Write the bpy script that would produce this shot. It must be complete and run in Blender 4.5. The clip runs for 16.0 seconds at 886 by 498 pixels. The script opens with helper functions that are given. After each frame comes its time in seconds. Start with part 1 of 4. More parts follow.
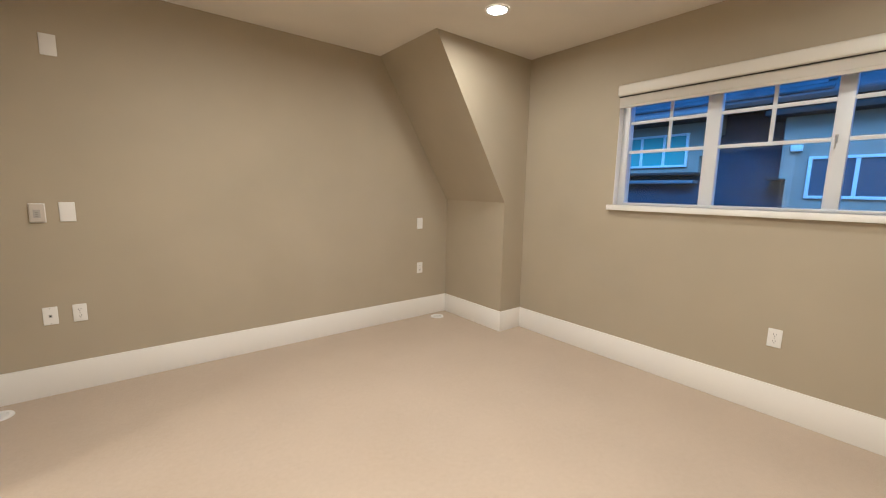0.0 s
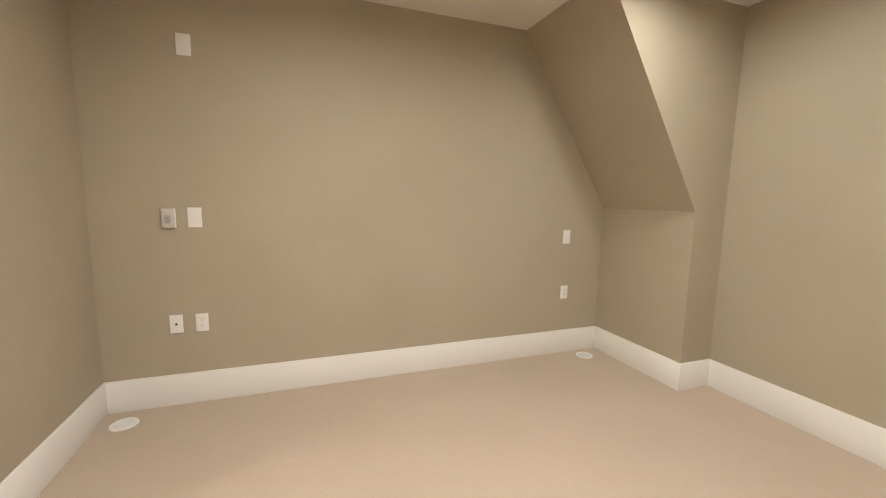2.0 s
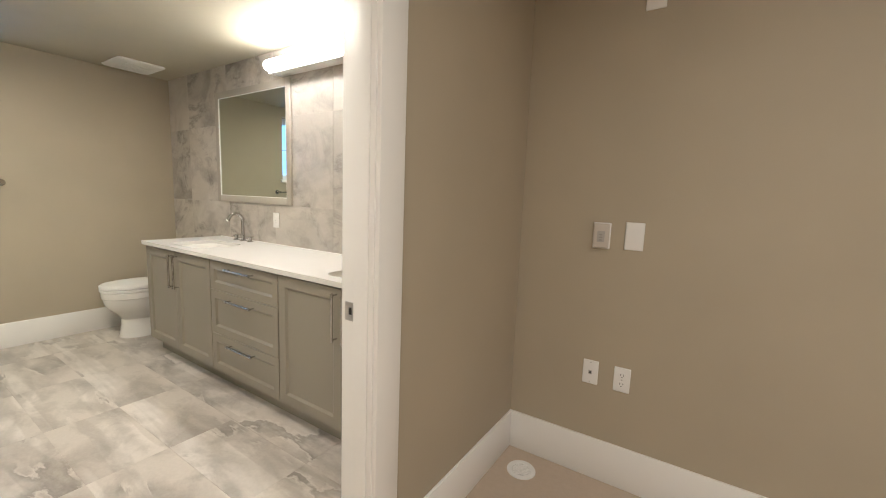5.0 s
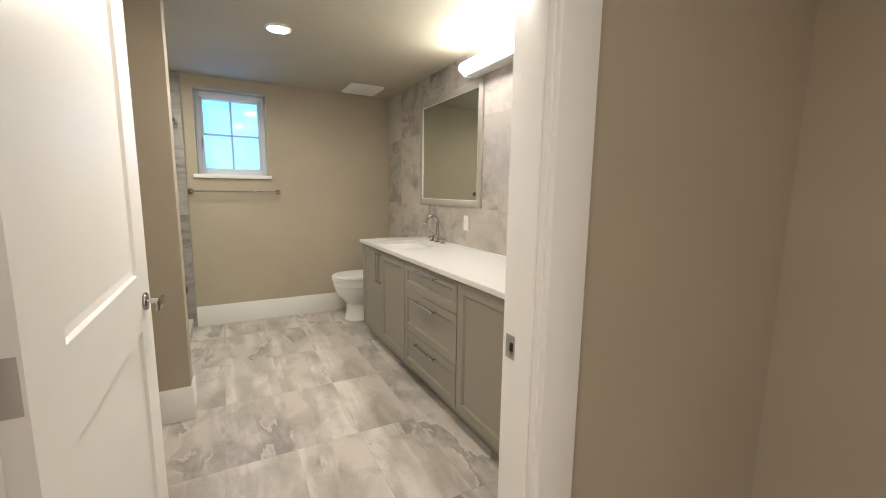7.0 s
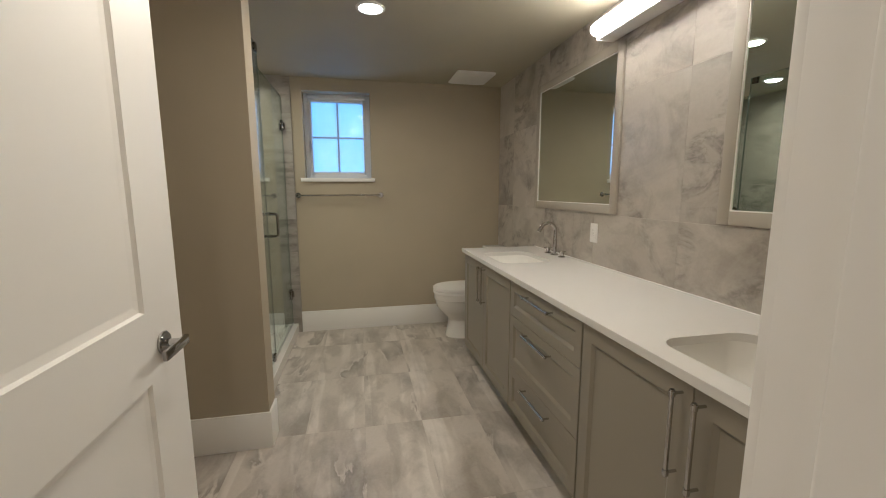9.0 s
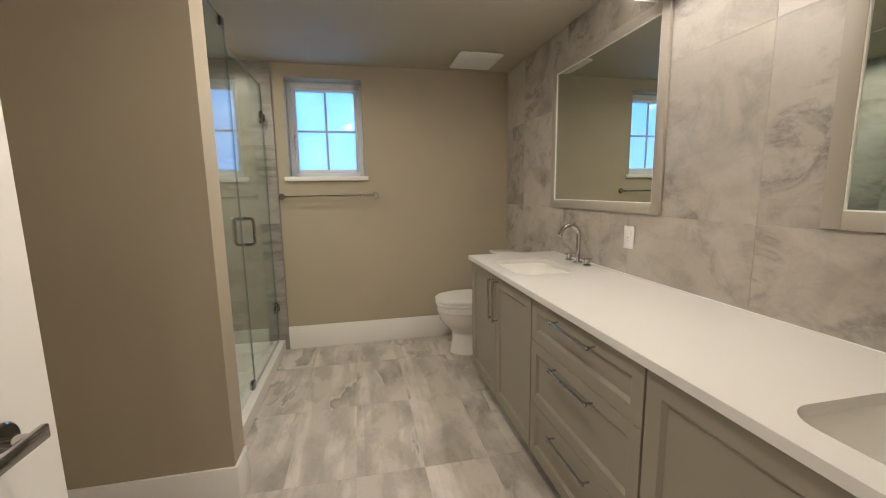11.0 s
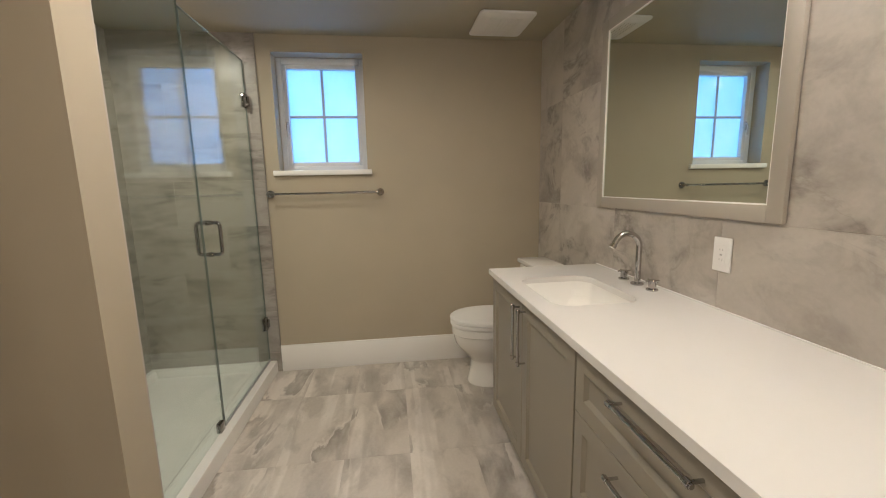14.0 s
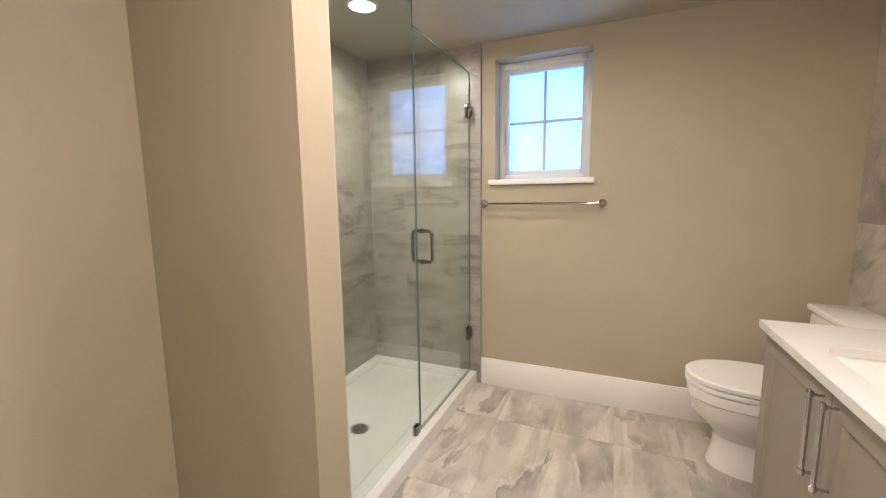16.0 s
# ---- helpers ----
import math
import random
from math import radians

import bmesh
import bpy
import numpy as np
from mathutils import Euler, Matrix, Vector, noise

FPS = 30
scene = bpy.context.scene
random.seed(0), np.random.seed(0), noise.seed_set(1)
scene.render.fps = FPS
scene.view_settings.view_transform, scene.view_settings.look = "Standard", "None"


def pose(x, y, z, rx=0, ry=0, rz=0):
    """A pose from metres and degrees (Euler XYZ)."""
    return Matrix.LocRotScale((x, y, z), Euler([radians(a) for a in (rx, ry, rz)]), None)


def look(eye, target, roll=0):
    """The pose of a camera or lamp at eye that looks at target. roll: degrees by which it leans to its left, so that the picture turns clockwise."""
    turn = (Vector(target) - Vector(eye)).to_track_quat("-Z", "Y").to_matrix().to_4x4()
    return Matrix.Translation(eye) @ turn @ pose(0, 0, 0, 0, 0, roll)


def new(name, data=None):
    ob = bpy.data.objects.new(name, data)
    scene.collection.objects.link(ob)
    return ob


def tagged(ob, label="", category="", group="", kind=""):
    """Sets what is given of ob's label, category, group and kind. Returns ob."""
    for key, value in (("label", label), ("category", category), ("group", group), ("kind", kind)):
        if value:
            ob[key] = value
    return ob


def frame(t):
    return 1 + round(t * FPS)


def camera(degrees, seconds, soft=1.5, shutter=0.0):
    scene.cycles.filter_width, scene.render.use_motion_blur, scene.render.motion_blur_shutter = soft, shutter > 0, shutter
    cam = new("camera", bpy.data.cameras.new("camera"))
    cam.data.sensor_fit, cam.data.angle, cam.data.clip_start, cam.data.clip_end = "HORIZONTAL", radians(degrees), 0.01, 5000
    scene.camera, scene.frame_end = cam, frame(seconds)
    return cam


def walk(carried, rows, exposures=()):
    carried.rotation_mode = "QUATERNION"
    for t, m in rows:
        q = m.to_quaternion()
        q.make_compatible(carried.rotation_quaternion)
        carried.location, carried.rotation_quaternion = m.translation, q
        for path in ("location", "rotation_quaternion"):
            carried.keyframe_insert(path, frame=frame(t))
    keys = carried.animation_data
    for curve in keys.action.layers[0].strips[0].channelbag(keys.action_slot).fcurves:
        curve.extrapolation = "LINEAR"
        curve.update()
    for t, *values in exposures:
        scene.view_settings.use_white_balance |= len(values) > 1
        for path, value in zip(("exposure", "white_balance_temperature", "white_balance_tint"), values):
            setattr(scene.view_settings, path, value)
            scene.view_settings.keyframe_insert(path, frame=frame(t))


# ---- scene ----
cam = camera(96.1, 16.0, soft=1.1)
PATH = [
    (0, (0.07, -0.059, 1.353), (1.305, 1.489, 1.066), 1.1),
    (0.5, (0.143, 0.121, 1.355), (1.303, 1.725, 1.073), 0.7),
    (1, (0.272, 0.25, 1.364), (1.31, 1.936, 1.081), 0.8),
    (1.5, (0.368, 0.376, 1.339), (1.256, 2.147, 1.062), 0.8),
    (2, (0.373, 0.597, 1.332), (1.052, 2.46, 1.071), 1.0),
    (2.5, (0.345, 0.771, 1.325), (0.693, 2.724, 1.069), 1.1),
    (3, (0.308, 0.967, 1.333), (0.318, 2.949, 1.065), 1.4),
    (3.5, (0.308, 1.127, 1.324), (-0.015, 3.082, 1.057), 1.6),
    (4, (0.245, 1.272, 1.328), (-0.358, 3.159, 1.056), 2.0),
    (4.5, (0.114, 1.404, 1.315), (-0.716, 3.206, 1.061), 1.8),
    (5, (0.036, 1.477, 1.319), (-1.052, 3.136, 1.063), 2.1),
    (5.2, (0.009, 1.507, 1.31), (-1.169, 3.104, 1.064), 2.2),
    (7.3, (-0.177, 1.757, 1.347), (-1.968, 2.6, 1.058), 0.4),
    (7.5, (-0.241, 1.778, 1.355), (-2.058, 2.561, 1.065), 0.2),
    (8, (-0.374, 1.82, 1.355), (-2.247, 2.457, 1.063), -0.4),
    (8.5, (-0.498, 1.88, 1.352), (-2.408, 2.394, 1.059), -0.4),
    (9, (-0.611, 1.979, 1.348), (-2.548, 2.384, 1.061), -0.1),
    (11.5, (-1.125, 2.056, 1.345), (-3.064, 2.452, 1.051), -1.2),
    (12, (-1.225, 2.085, 1.354), (-3.174, 2.426, 1.059), -1.5),
    (12.5, (-1.312, 2.14, 1.359), (-3.266, 2.447, 1.062), -1.5),
    (13, (-1.386, 2.188, 1.35), (-3.338, 2.498, 1.045), -1.5),
    (13.5, (-1.476, 2.228, 1.337), (-3.427, 2.538, 1.027), -1.4),
    (14, (-1.585, 2.26, 1.348), (-3.544, 2.509, 1.033), -1.2),
    (14.5, (-1.669, 2.248, 1.358), (-3.645, 2.301, 1.049), -1.1),
    (15, (-1.729, 2.215, 1.357), (-3.691, 1.948, 1.075), -1.0),
    (15.5, (-1.813, 2.233, 1.356), (-3.713, 1.667, 1.093), -0.8),
    (16, (-1.866, 2.255, 1.365), (-3.688, 1.473, 1.103), -0.7),
]
EXPOSURES = [(0.0, 0.62, 4600, 10), (1.5, 0.80, 4600, 10), (2.5, 0.58, 4700, 10), (3.5, 0.32, 4850, 10), (5.0, 0.25, 4600, 10), (7.5, -0.1, 4600, 10), (9.0, -0.68, 4700, 10),
             (11.5, -0.34, 4800, 12), (12.5, -0.32, 4800, 12), (14.4, -0.34, 4780, 13), (15.0, -0.10, 4750, 13), (15.5, 0.28, 4800, 16), (16.0, 0.30, 4800, 17)]
walk(cam, [(t, look(eye, target, roll)) for t, eye, target, roll in PATH],
     EXPOSURES)

# ---------------------------------------------------------------- plan, in metres
XW, XWB = -0.745, -0.860      # wall between bedroom and bathroom: its two faces
YN, XE, YS = 3.39, 3.150, -1.70   # bedroom north, east and south walls
CZ, BZ = 2.585, 2.362         # ceilings of bedroom and bathroom
XB, YB, YBS = -4.531, 3.385, 0.810  # bathroom west wall, tiled north wall, south wall
WX0, WX1, WY = -2.865, -2.715, 1.480  # stub wall beside the shower
YG, YSH = 1.323, 0.515         # shower glass line and the shower's back wall
BBH, BBT = 0.20, 0.013        # baseboard height and thickness
DY0, DY1, DZ = 1.412, 2.305, 2.05   # bathroom doorway

# ---------------------------------------------------------------- world and sun
world = bpy.data.worlds.new("dusk_sky")
scene.world = world
world.use_nodes = True
wn = world.node_tree
sky = wn.nodes.new("ShaderNodeTexSky")
sky.sky_type = 'NISHITA'
sky.sun_disc = False
sky.sun_elevation = radians(28)
sky.sun_rotation = radians(200)
dusk = wn.nodes.new("ShaderNodeMix")
dusk.data_type, dusk.blend_type = 'RGBA', 'MULTIPLY'
dusk.inputs[0].default_value = 1.0
dusk.inputs[7].default_value = (0.42, 0.72, 1.15, 1)
wn.links.new(sky.outputs[0], dusk.inputs[6])
wn.links.new(dusk.outputs[2], wn.nodes["Background"].inputs[0])
wn.nodes["Background"].inputs[1].default_value = 0.15
sun_data = bpy.data.lights.new("sun", 'SUN')
sun_data.energy, sun_data.angle, sun_data.color = 2.2, radians(25), (0.36, 0.66, 1.0)
sun = new("sun", sun_data)
sun.matrix_world = look((0, 0, 30), (24, 8, 12))

WARM = (1.0, 0.755, 0.465)
NEUTRAL = (1.0, 0.725, 0.42)


def downlight_lamp(x, y, z, watts, colour, spread=172):
    d = bpy.data.lights.new("downlight_lamp", 'AREA')
    d.shape, d.size, d.energy, d.color, d.spread = 'DISK', 0.11, watts, colour, radians(spread)
    ob = new("downlight_lamp", d)
    ob.matrix_world = pose(x, y, z)
    return ob


# only the first bedroom light is known; three more are added unseen as fill
BED_LIGHTS = [(2.154, 2.012), (0.65, 1.88), (2.12, 0.1), (0.62, 0.1)]
BATH_LIGHTS = [(-3.036, 2.075), (-1.75, 1.95), (-3.759, 0.999)]
for (x, y), watts in zip(BED_LIGHTS, (8.5, 15, 7, 39)):
    downlight_lamp(x, y, CZ - 0.012, watts, WARM)
for (x, y), watts in zip(BATH_LIGHTS, (16, 13, 23)):
    downlight_lamp(x, y, BZ - 0.012, watts, NEUTRAL)

# ---------------------------------------------------------------- materials


def material(name):
    m = bpy.data.materials.new(name)
    m.use_nodes = True
    nt = m.node_tree
    return m, nt, nt.nodes["Principled BSDF"]


def node(nt, kind, **values):
    n = nt.nodes.new(kind)
    for k, v in values.items():
        n.inputs[k.replace("_", " ")].default_value = v
    return n


def coords(nt, kind="Object", scale=(1, 1, 1), rotation=(0, 0, 0)):
    tc = nt.nodes.new("ShaderNodeTexCoord")
    mp = node(nt, "ShaderNodeMapping", Scale=scale, Rotation=rotation)
    nt.links.new(tc.outputs[kind], mp.inputs[0])
    return mp.outputs[0]


def ramp(nt, fac, stops):
    r = nt.nodes.new("ShaderNodeValToRGB")
    e = r.color_ramp.elements
    while len(e) < len(stops):
        e.new(0.5)
    for el, (p, c) in zip(e, stops):
        el.position = p
        el.color = (*c, 1) if len(c) == 3 else c
    nt.links.new(fac, r.inputs[0])
    return r.outputs[0]


def mixc(nt, fac, a, b, mode='MIX'):
    m = nt.nodes.new("ShaderNodeMix")
    m.data_type, m.blend_type = 'RGBA', mode
    for sock, v in ((m.inputs[0], fac), (m.inputs[6], a), (m.inputs[7], b)):
        if isinstance(v, (int, float)):
            sock.default_value = v
        elif isinstance(v, tuple):
            sock.default_value = (*v, 1)
        else:
            nt.links.new(v, sock)
    return m.outputs[2]


def painted(name, colour, rough=0.6, bump=0.05, grain=260.0, var=0.04, spec=0.4):
    """Paint with a faint roller texture and slow variation of tone."""
    m, nt, b = material(name)
    co = coords(nt)
    big = node(nt, "ShaderNodeTexNoise", Scale=1.7, Detail=3.0)
    fine = node(nt, "ShaderNodeTexNoise", Scale=grain, Detail=2.0)
    for n in (big, fine):
        nt.links.new(co, n.inputs["Vector"])
    lo = tuple(c * (1 - var) for c in colour)
    hi = tuple(min(1, c * (1 + var)) for c in colour)
    nt.links.new(ramp(nt, big.outputs[0], [(0.3, lo), (0.7, hi)]), b.inputs["Base Color"])
    b.inputs["Roughness"].default_value = rough
    b.inputs["Specular IOR Level"].default_value = spec
    bp = node(nt, "ShaderNodeBump", Strength=bump, Distance=0.002)
    nt.links.new(fine.outputs[0], bp.inputs["Height"])
    nt.links.new(bp.outputs[0], b.inputs["Normal"])
    return m


def plain(name, colour, rough=0.4, metal=0.0, spec=0.5):
    m, nt, b = material(name)
    b.inputs["Base Color"].default_value = (*colour, 1)
    b.inputs["Roughness"].default_value = rough
    b.inputs["Metallic"].default_value = metal
    b.inputs["Specular IOR Level"].default_value = spec
    return m


def glowing(name, colour, strength):
    m, nt, b = material(name)
    b.inputs["Base Color"].default_value = (*colour, 1)
    b.inputs["Emission Color"].default_value = (*colour, 1)
    b.inputs["Emission Strength"].default_value = strength
    return m


def carpet_material():
    m, nt, b = material("beige_carpet")
    co = coords(nt)
    big = node(nt, "ShaderNodeTexNoise", Scale=2.2, Detail=4.0)
    mid = node(nt, "ShaderNodeTexNoise", Scale=38.0, Detail=3.0)
    fine = node(nt, "ShaderNodeTexNoise", Scale=420.0, Detail=2.0)
    for n in (big, mid, fine):
        nt.links.new(co, n.inputs["Vector"])
    c = ramp(nt, fine.outputs[0], [(0.25, (0.455, 0.370, 0.272)), (0.75, (0.60, 0.50, 0.385))])
    c = mixc(nt, 0.35, c, ramp(nt, mid.outputs[0], [(0.3, (0.48, 0.392, 0.29)), (0.7, (0.58, 0.48, 0.365))]))
    c = mixc(nt, 0.25, c, ramp(nt, big.outputs[0], [(0.3, (0.46, 0.37, 0.27)), (0.7, (0.59, 0.485, 0.365))]))
    nt.links.new(c, b.inputs["Base Color"])
    b.inputs["Roughness"].default_value = 0.95
    b.inputs["Specular IOR Level"].default_value = 0.1
    b.inputs["Sheen Weight"].default_value = 0.15
    bp = node(nt, "ShaderNodeBump", Strength=0.5, Distance=0.006)
    add = nt.nodes.new("ShaderNodeMath")
    nt.links.new(fine.outputs[0], add.inputs[0])
    nt.links.new(mid.outputs[0], add.inputs[1])
    nt.links.new(add.outputs[0], bp.inputs["Height"])
    nt.links.new(bp.outputs[0], b.inputs["Normal"])
    return m


def stone_tile(name, dark, mid, light, rough, vein=0.6, angle=0.45, wash=0.6, size=1.0, stretch=1.8):
    """Porcelain printed like clouded grey marble with ragged dark wisps; every tile has its own drawing."""
    m, nt, b = material(name)
    tc = nt.nodes.new("ShaderNodeTexCoord")
    info = nt.nodes.new("ShaderNodeObjectInfo")
    off = nt.nodes.new("ShaderNodeVectorMath")
    off.operation = 'MULTIPLY_ADD'
    comb = nt.nodes.new("ShaderNodeCombineXYZ")
    for k in range(3):
        nt.links.new(info.outputs["Random"], comb.inputs[k])
    nt.links.new(comb.outputs[0], off.inputs[0])
    off.inputs[1].default_value = (17.0, 29.0, 41.0)
    nt.links.new(tc.outputs["Object"], off.inputs[2])
    mp = node(nt, "ShaderNodeMapping", Rotation=(0, 0, angle), Scale=(size, stretch * size, size))
    nt.links.new(off.outputs[0], mp.inputs[0])
    cloud = node(nt, "ShaderNodeTexNoise", Scale=1.7, Detail=5.0, Roughness=0.55, Distortion=0.9)
    band = node(nt, "ShaderNodeTexNoise", Scale=1.15, Detail=7.0, Roughness=0.62, Distortion=1.3)
    wisp = node(nt, "ShaderNodeTexNoise", Scale=3.6, Detail=7.0, Roughness=0.56, Distortion=1.6)
    grain = node(nt, "ShaderNodeTexNoise", Scale=70.0, Detail=4.0)
    for n in (cloud, band, wisp):
        nt.links.new(mp.outputs[0], n.inputs["Vector"])
    nt.links.new(off.outputs[0], grain.inputs["Vector"])
    c = ramp(nt, cloud.outputs[0], [(0.32, dark), (0.45, mid), (0.57, mid), (0.70, light)])
    # pale washes with one sharp side
    w = ramp(nt, band.outputs[0], [(0.49, (0, 0, 0)), (0.57, (wash, wash, wash)), (0.74, (0, 0, 0))])
    c = mixc(nt, w, c, light)
    # ragged wisps, only along the edge of the bands and only here and there
    spread = node(nt, "ShaderNodeTexNoise", Scale=1.6, Detail=2.0)
    nt.links.new(off.outputs[0], spread.inputs["Vector"])
    where = ramp(nt, spread.outputs[0], [(0.40, (0.2, 0.2, 0.2)), (0.56, (1, 1, 1))])
    def near(sock, at, width):
        d = nt.nodes.new("ShaderNodeMath")
        d.operation = 'SUBTRACT'
        d.inputs[1].default_value = at
        nt.links.new(sock, d.inputs[0])
        a = nt.nodes.new("ShaderNodeMath")
        a.operation = 'ABSOLUTE'
        nt.links.new(d.outputs[0], a.inputs[0])
        return ramp(nt, a.outputs[0], [(0.0, (1, 1, 1)), (width, (0, 0, 0))])
    amount = mixc(nt, 1.0, near(wisp.outputs[0], 0.5, 0.09), near(band.outputs[0], 0.485, 0.075), 'MULTIPLY')
    fine = near(band.outputs[0], 0.497, 0.012)
    amount = mixc(nt, 0.36, amount, fine, 'ADD')
    amount = mixc(nt, 1.0, amount, where, 'MULTIPLY')
    scaled = nt.nodes.new("ShaderNodeMath")
    scaled.operation = 'MULTIPLY'
    scaled.inputs[1].default_value = vein
    scaled.use_clamp = True
    nt.links.new(amount, scaled.inputs[0])
    c = mixc(nt, scaled.outputs[0], c, tuple(x * 0.5 for x in dark))
    # soft smoky patches with broken edges
    smoke = node(nt, "ShaderNodeTexNoise", Scale=2.7, Detail=6.0, Roughness=0.6, Distortion=0.5)
    nt.links.new(mp.outputs[0], smoke.inputs["Vector"])
    patch = ramp(nt, smoke.outputs[0], [(0.52, (1, 1, 1)), (0.62, (0.80, 0.79, 0.78)), (0.74, (0.56, 0.55, 0.53))])
    c = mixc(nt, min(1.0, vein * 1.5), c, mixc(nt, 1.0, c, patch, 'MULTIPLY'))
    tone = ramp(nt, info.outputs["Random"], [(0.0, (0.84, 0.84, 0.84)), (1.0, (1.06, 1.06, 1.06))])
    c = mixc(nt, 1.0, c, tone, 'MULTIPLY')
    c = mixc(nt, 0.08, c, ramp(nt, grain.outputs[0], [(0.3, dark), (0.7, light)]))
    nt.links.new(c, b.inputs["Base Color"])
    b.inputs["Roughness"].default_value = rough
    bp = node(nt, "ShaderNodeBump", Strength=0.06, Distance=0.002)
    nt.links.new(grain.outputs[0], bp.inputs["Height"])
    nt.links.new(bp.outputs[0], b.inputs["Normal"])
    return m


def streaked_tile(name, base, pale, dark, rough):
    """Porcelain printed like weathered grey stone: long pale strips, soft smudges, a few torn ribbons."""
    m, nt, b = material(name)
    tc = nt.nodes.new("ShaderNodeTexCoord")
    info = nt.nodes.new("ShaderNodeObjectInfo")
    comb = nt.nodes.new("ShaderNodeCombineXYZ")
    for k in range(3):
        nt.links.new(info.outputs["Random"], comb.inputs[k])
    off = nt.nodes.new("ShaderNodeVectorMath")
    off.operation = 'MULTIPLY_ADD'
    nt.links.new(comb.outputs[0], off.inputs[0])
    off.inputs[1].default_value = (17.0, 29.0, 41.0)
    nt.links.new(tc.outputs["Object"], off.inputs[2])

    def noise(scale, turn, **kw):
        mp = node(nt, "ShaderNodeMapping", Rotation=(0, 0, turn), Scale=scale)
        nt.links.new(off.outputs[0], mp.inputs[0])
        n = node(nt, "ShaderNodeTexNoise", **kw)
        nt.links.new(mp.outputs[0], n.inputs["Vector"])
        return n.outputs[0]

    strip = noise((0.7, 8.0, 1.0), 0.0, Scale=1.0, Detail=2.0, Roughness=0.5, Distortion=0.15)
    veil = ramp(nt, strip, [(0.49, (0, 0, 0)), (0.535, (0.75, 0.75, 0.75)), (0.70, (0.3, 0.3, 0.3))])
    c = mixc(nt, veil, base, pale)
    low = noise((0.8, 1.6, 1.0), 0.35, Scale=2.4, Detail=5.0, Roughness=0.52, Distortion=0.35)
    c = mixc(nt, ramp(nt, low, [(0.44, (0, 0, 0)), (0.56, (0.36, 0.36, 0.36)), (0.68, (0.66, 0.66, 0.66))]), c, dark)
    smear = noise((1.0, 1.9, 1.0), 0.45, Scale=3.6, Detail=6.0, Roughness=0.56, Distortion=0.4)
    c = mixc(nt, ramp(nt, smear, [(0.50, (0, 0, 0)), (0.62, (0.36, 0.36, 0.36))]), c, dark)
    # torn ribbons: a pale core beside a dark ragged edge, only here and there
    line = noise((0.65, 1.7, 1.0), 0.45, Scale=1.7, Detail=6.0, Roughness=0.56, Distortion=0.5)
    where = ramp(nt, noise((1, 1, 1), 0.0, Scale=2.4, Detail=2.0), [(0.50, (0, 0, 0)), (0.60, (1, 1, 1))])
    core = ramp(nt, line, [(0.470, (0, 0, 0)), (0.494, (0.6, 0.6, 0.6)), (0.512, (0, 0, 0))])
    edge = ramp(nt, line, [(0.494, (0, 0, 0)), (0.515, (0.6, 0.6, 0.6)), (0.56, (0.25, 0.25, 0.25)), (0.61, (0, 0, 0))])
    c = mixc(nt, mixc(nt, 1.0, edge, where, 'MULTIPLY'), c, tuple(0.7 * x for x in dark))
    c = mixc(nt, mixc(nt, 1.0, core, where, 'MULTIPLY'), c, pale)
    tone = ramp(nt, info.outputs["Random"], [(0.0, (0.96, 0.96, 0.96)), (1.0, (1.04, 1.04, 1.04))])
    c = mixc(nt, 1.0, c, tone, 'MULTIPLY')
    grain = node(nt, "ShaderNodeTexNoise", Scale=70.0, Detail=4.0)
    nt.links.new(off.outputs[0], grain.inputs["Vector"])
    c = mixc(nt, 0.07, c, ramp(nt, grain.outputs[0], [(0.3, dark), (0.7, pale)]))
    nt.links.new(c, b.inputs["Base Color"])
    b.inputs["Roughness"].default_value = rough
    bp = node(nt, "ShaderNodeBump", Strength=0.06, Distance=0.002)
    nt.links.new(grain.outputs[0], bp.inputs["Height"])
    nt.links.new(bp.outputs[0], b.inputs["Normal"])
    return m


def glass_material(name, tint=(0.93, 0.97, 0.95)):
    """Thin clear sheet: see-through, with a real surface reflection."""
    m, nt, b = material(name)
    nt.nodes.remove(b)
    tr = node(nt, "ShaderNodeBsdfTransparent", Color=(*tint, 1))
    gl = node(nt, "ShaderNodeBsdfGlossy", Roughness=0.0, Color=(0.95, 1.0, 0.98, 1))
    lw = node(nt, "ShaderNodeLayerWeight", Blend=0.5)
    pw = nt.nodes.new("ShaderNodeMath")
    pw.operation = 'POWER'
    pw.inputs[1].default_value = 5.0
    ma = nt.nodes.new("ShaderNodeMath")
    ma.operation = 'MULTIPLY_ADD'
    ma.inputs[1].default_value, ma.inputs[2].default_value = 0.95, 0.045
    nt.links.new(lw.outputs["Facing"], pw.inputs[0])
    nt.links.new(pw.outputs[0], ma.inputs[0])
    mx = nt.nodes.new("ShaderNodeMixShader")
    nt.links.new(ma.outputs[0], mx.inputs[0])
    nt.links.new(tr.outputs[0], mx.inputs[1])
    nt.links.new(gl.outputs[0], mx.inputs[2])
    nt.links.new(mx.outputs[0], nt.nodes["Material Output"].inputs[0])
    return m


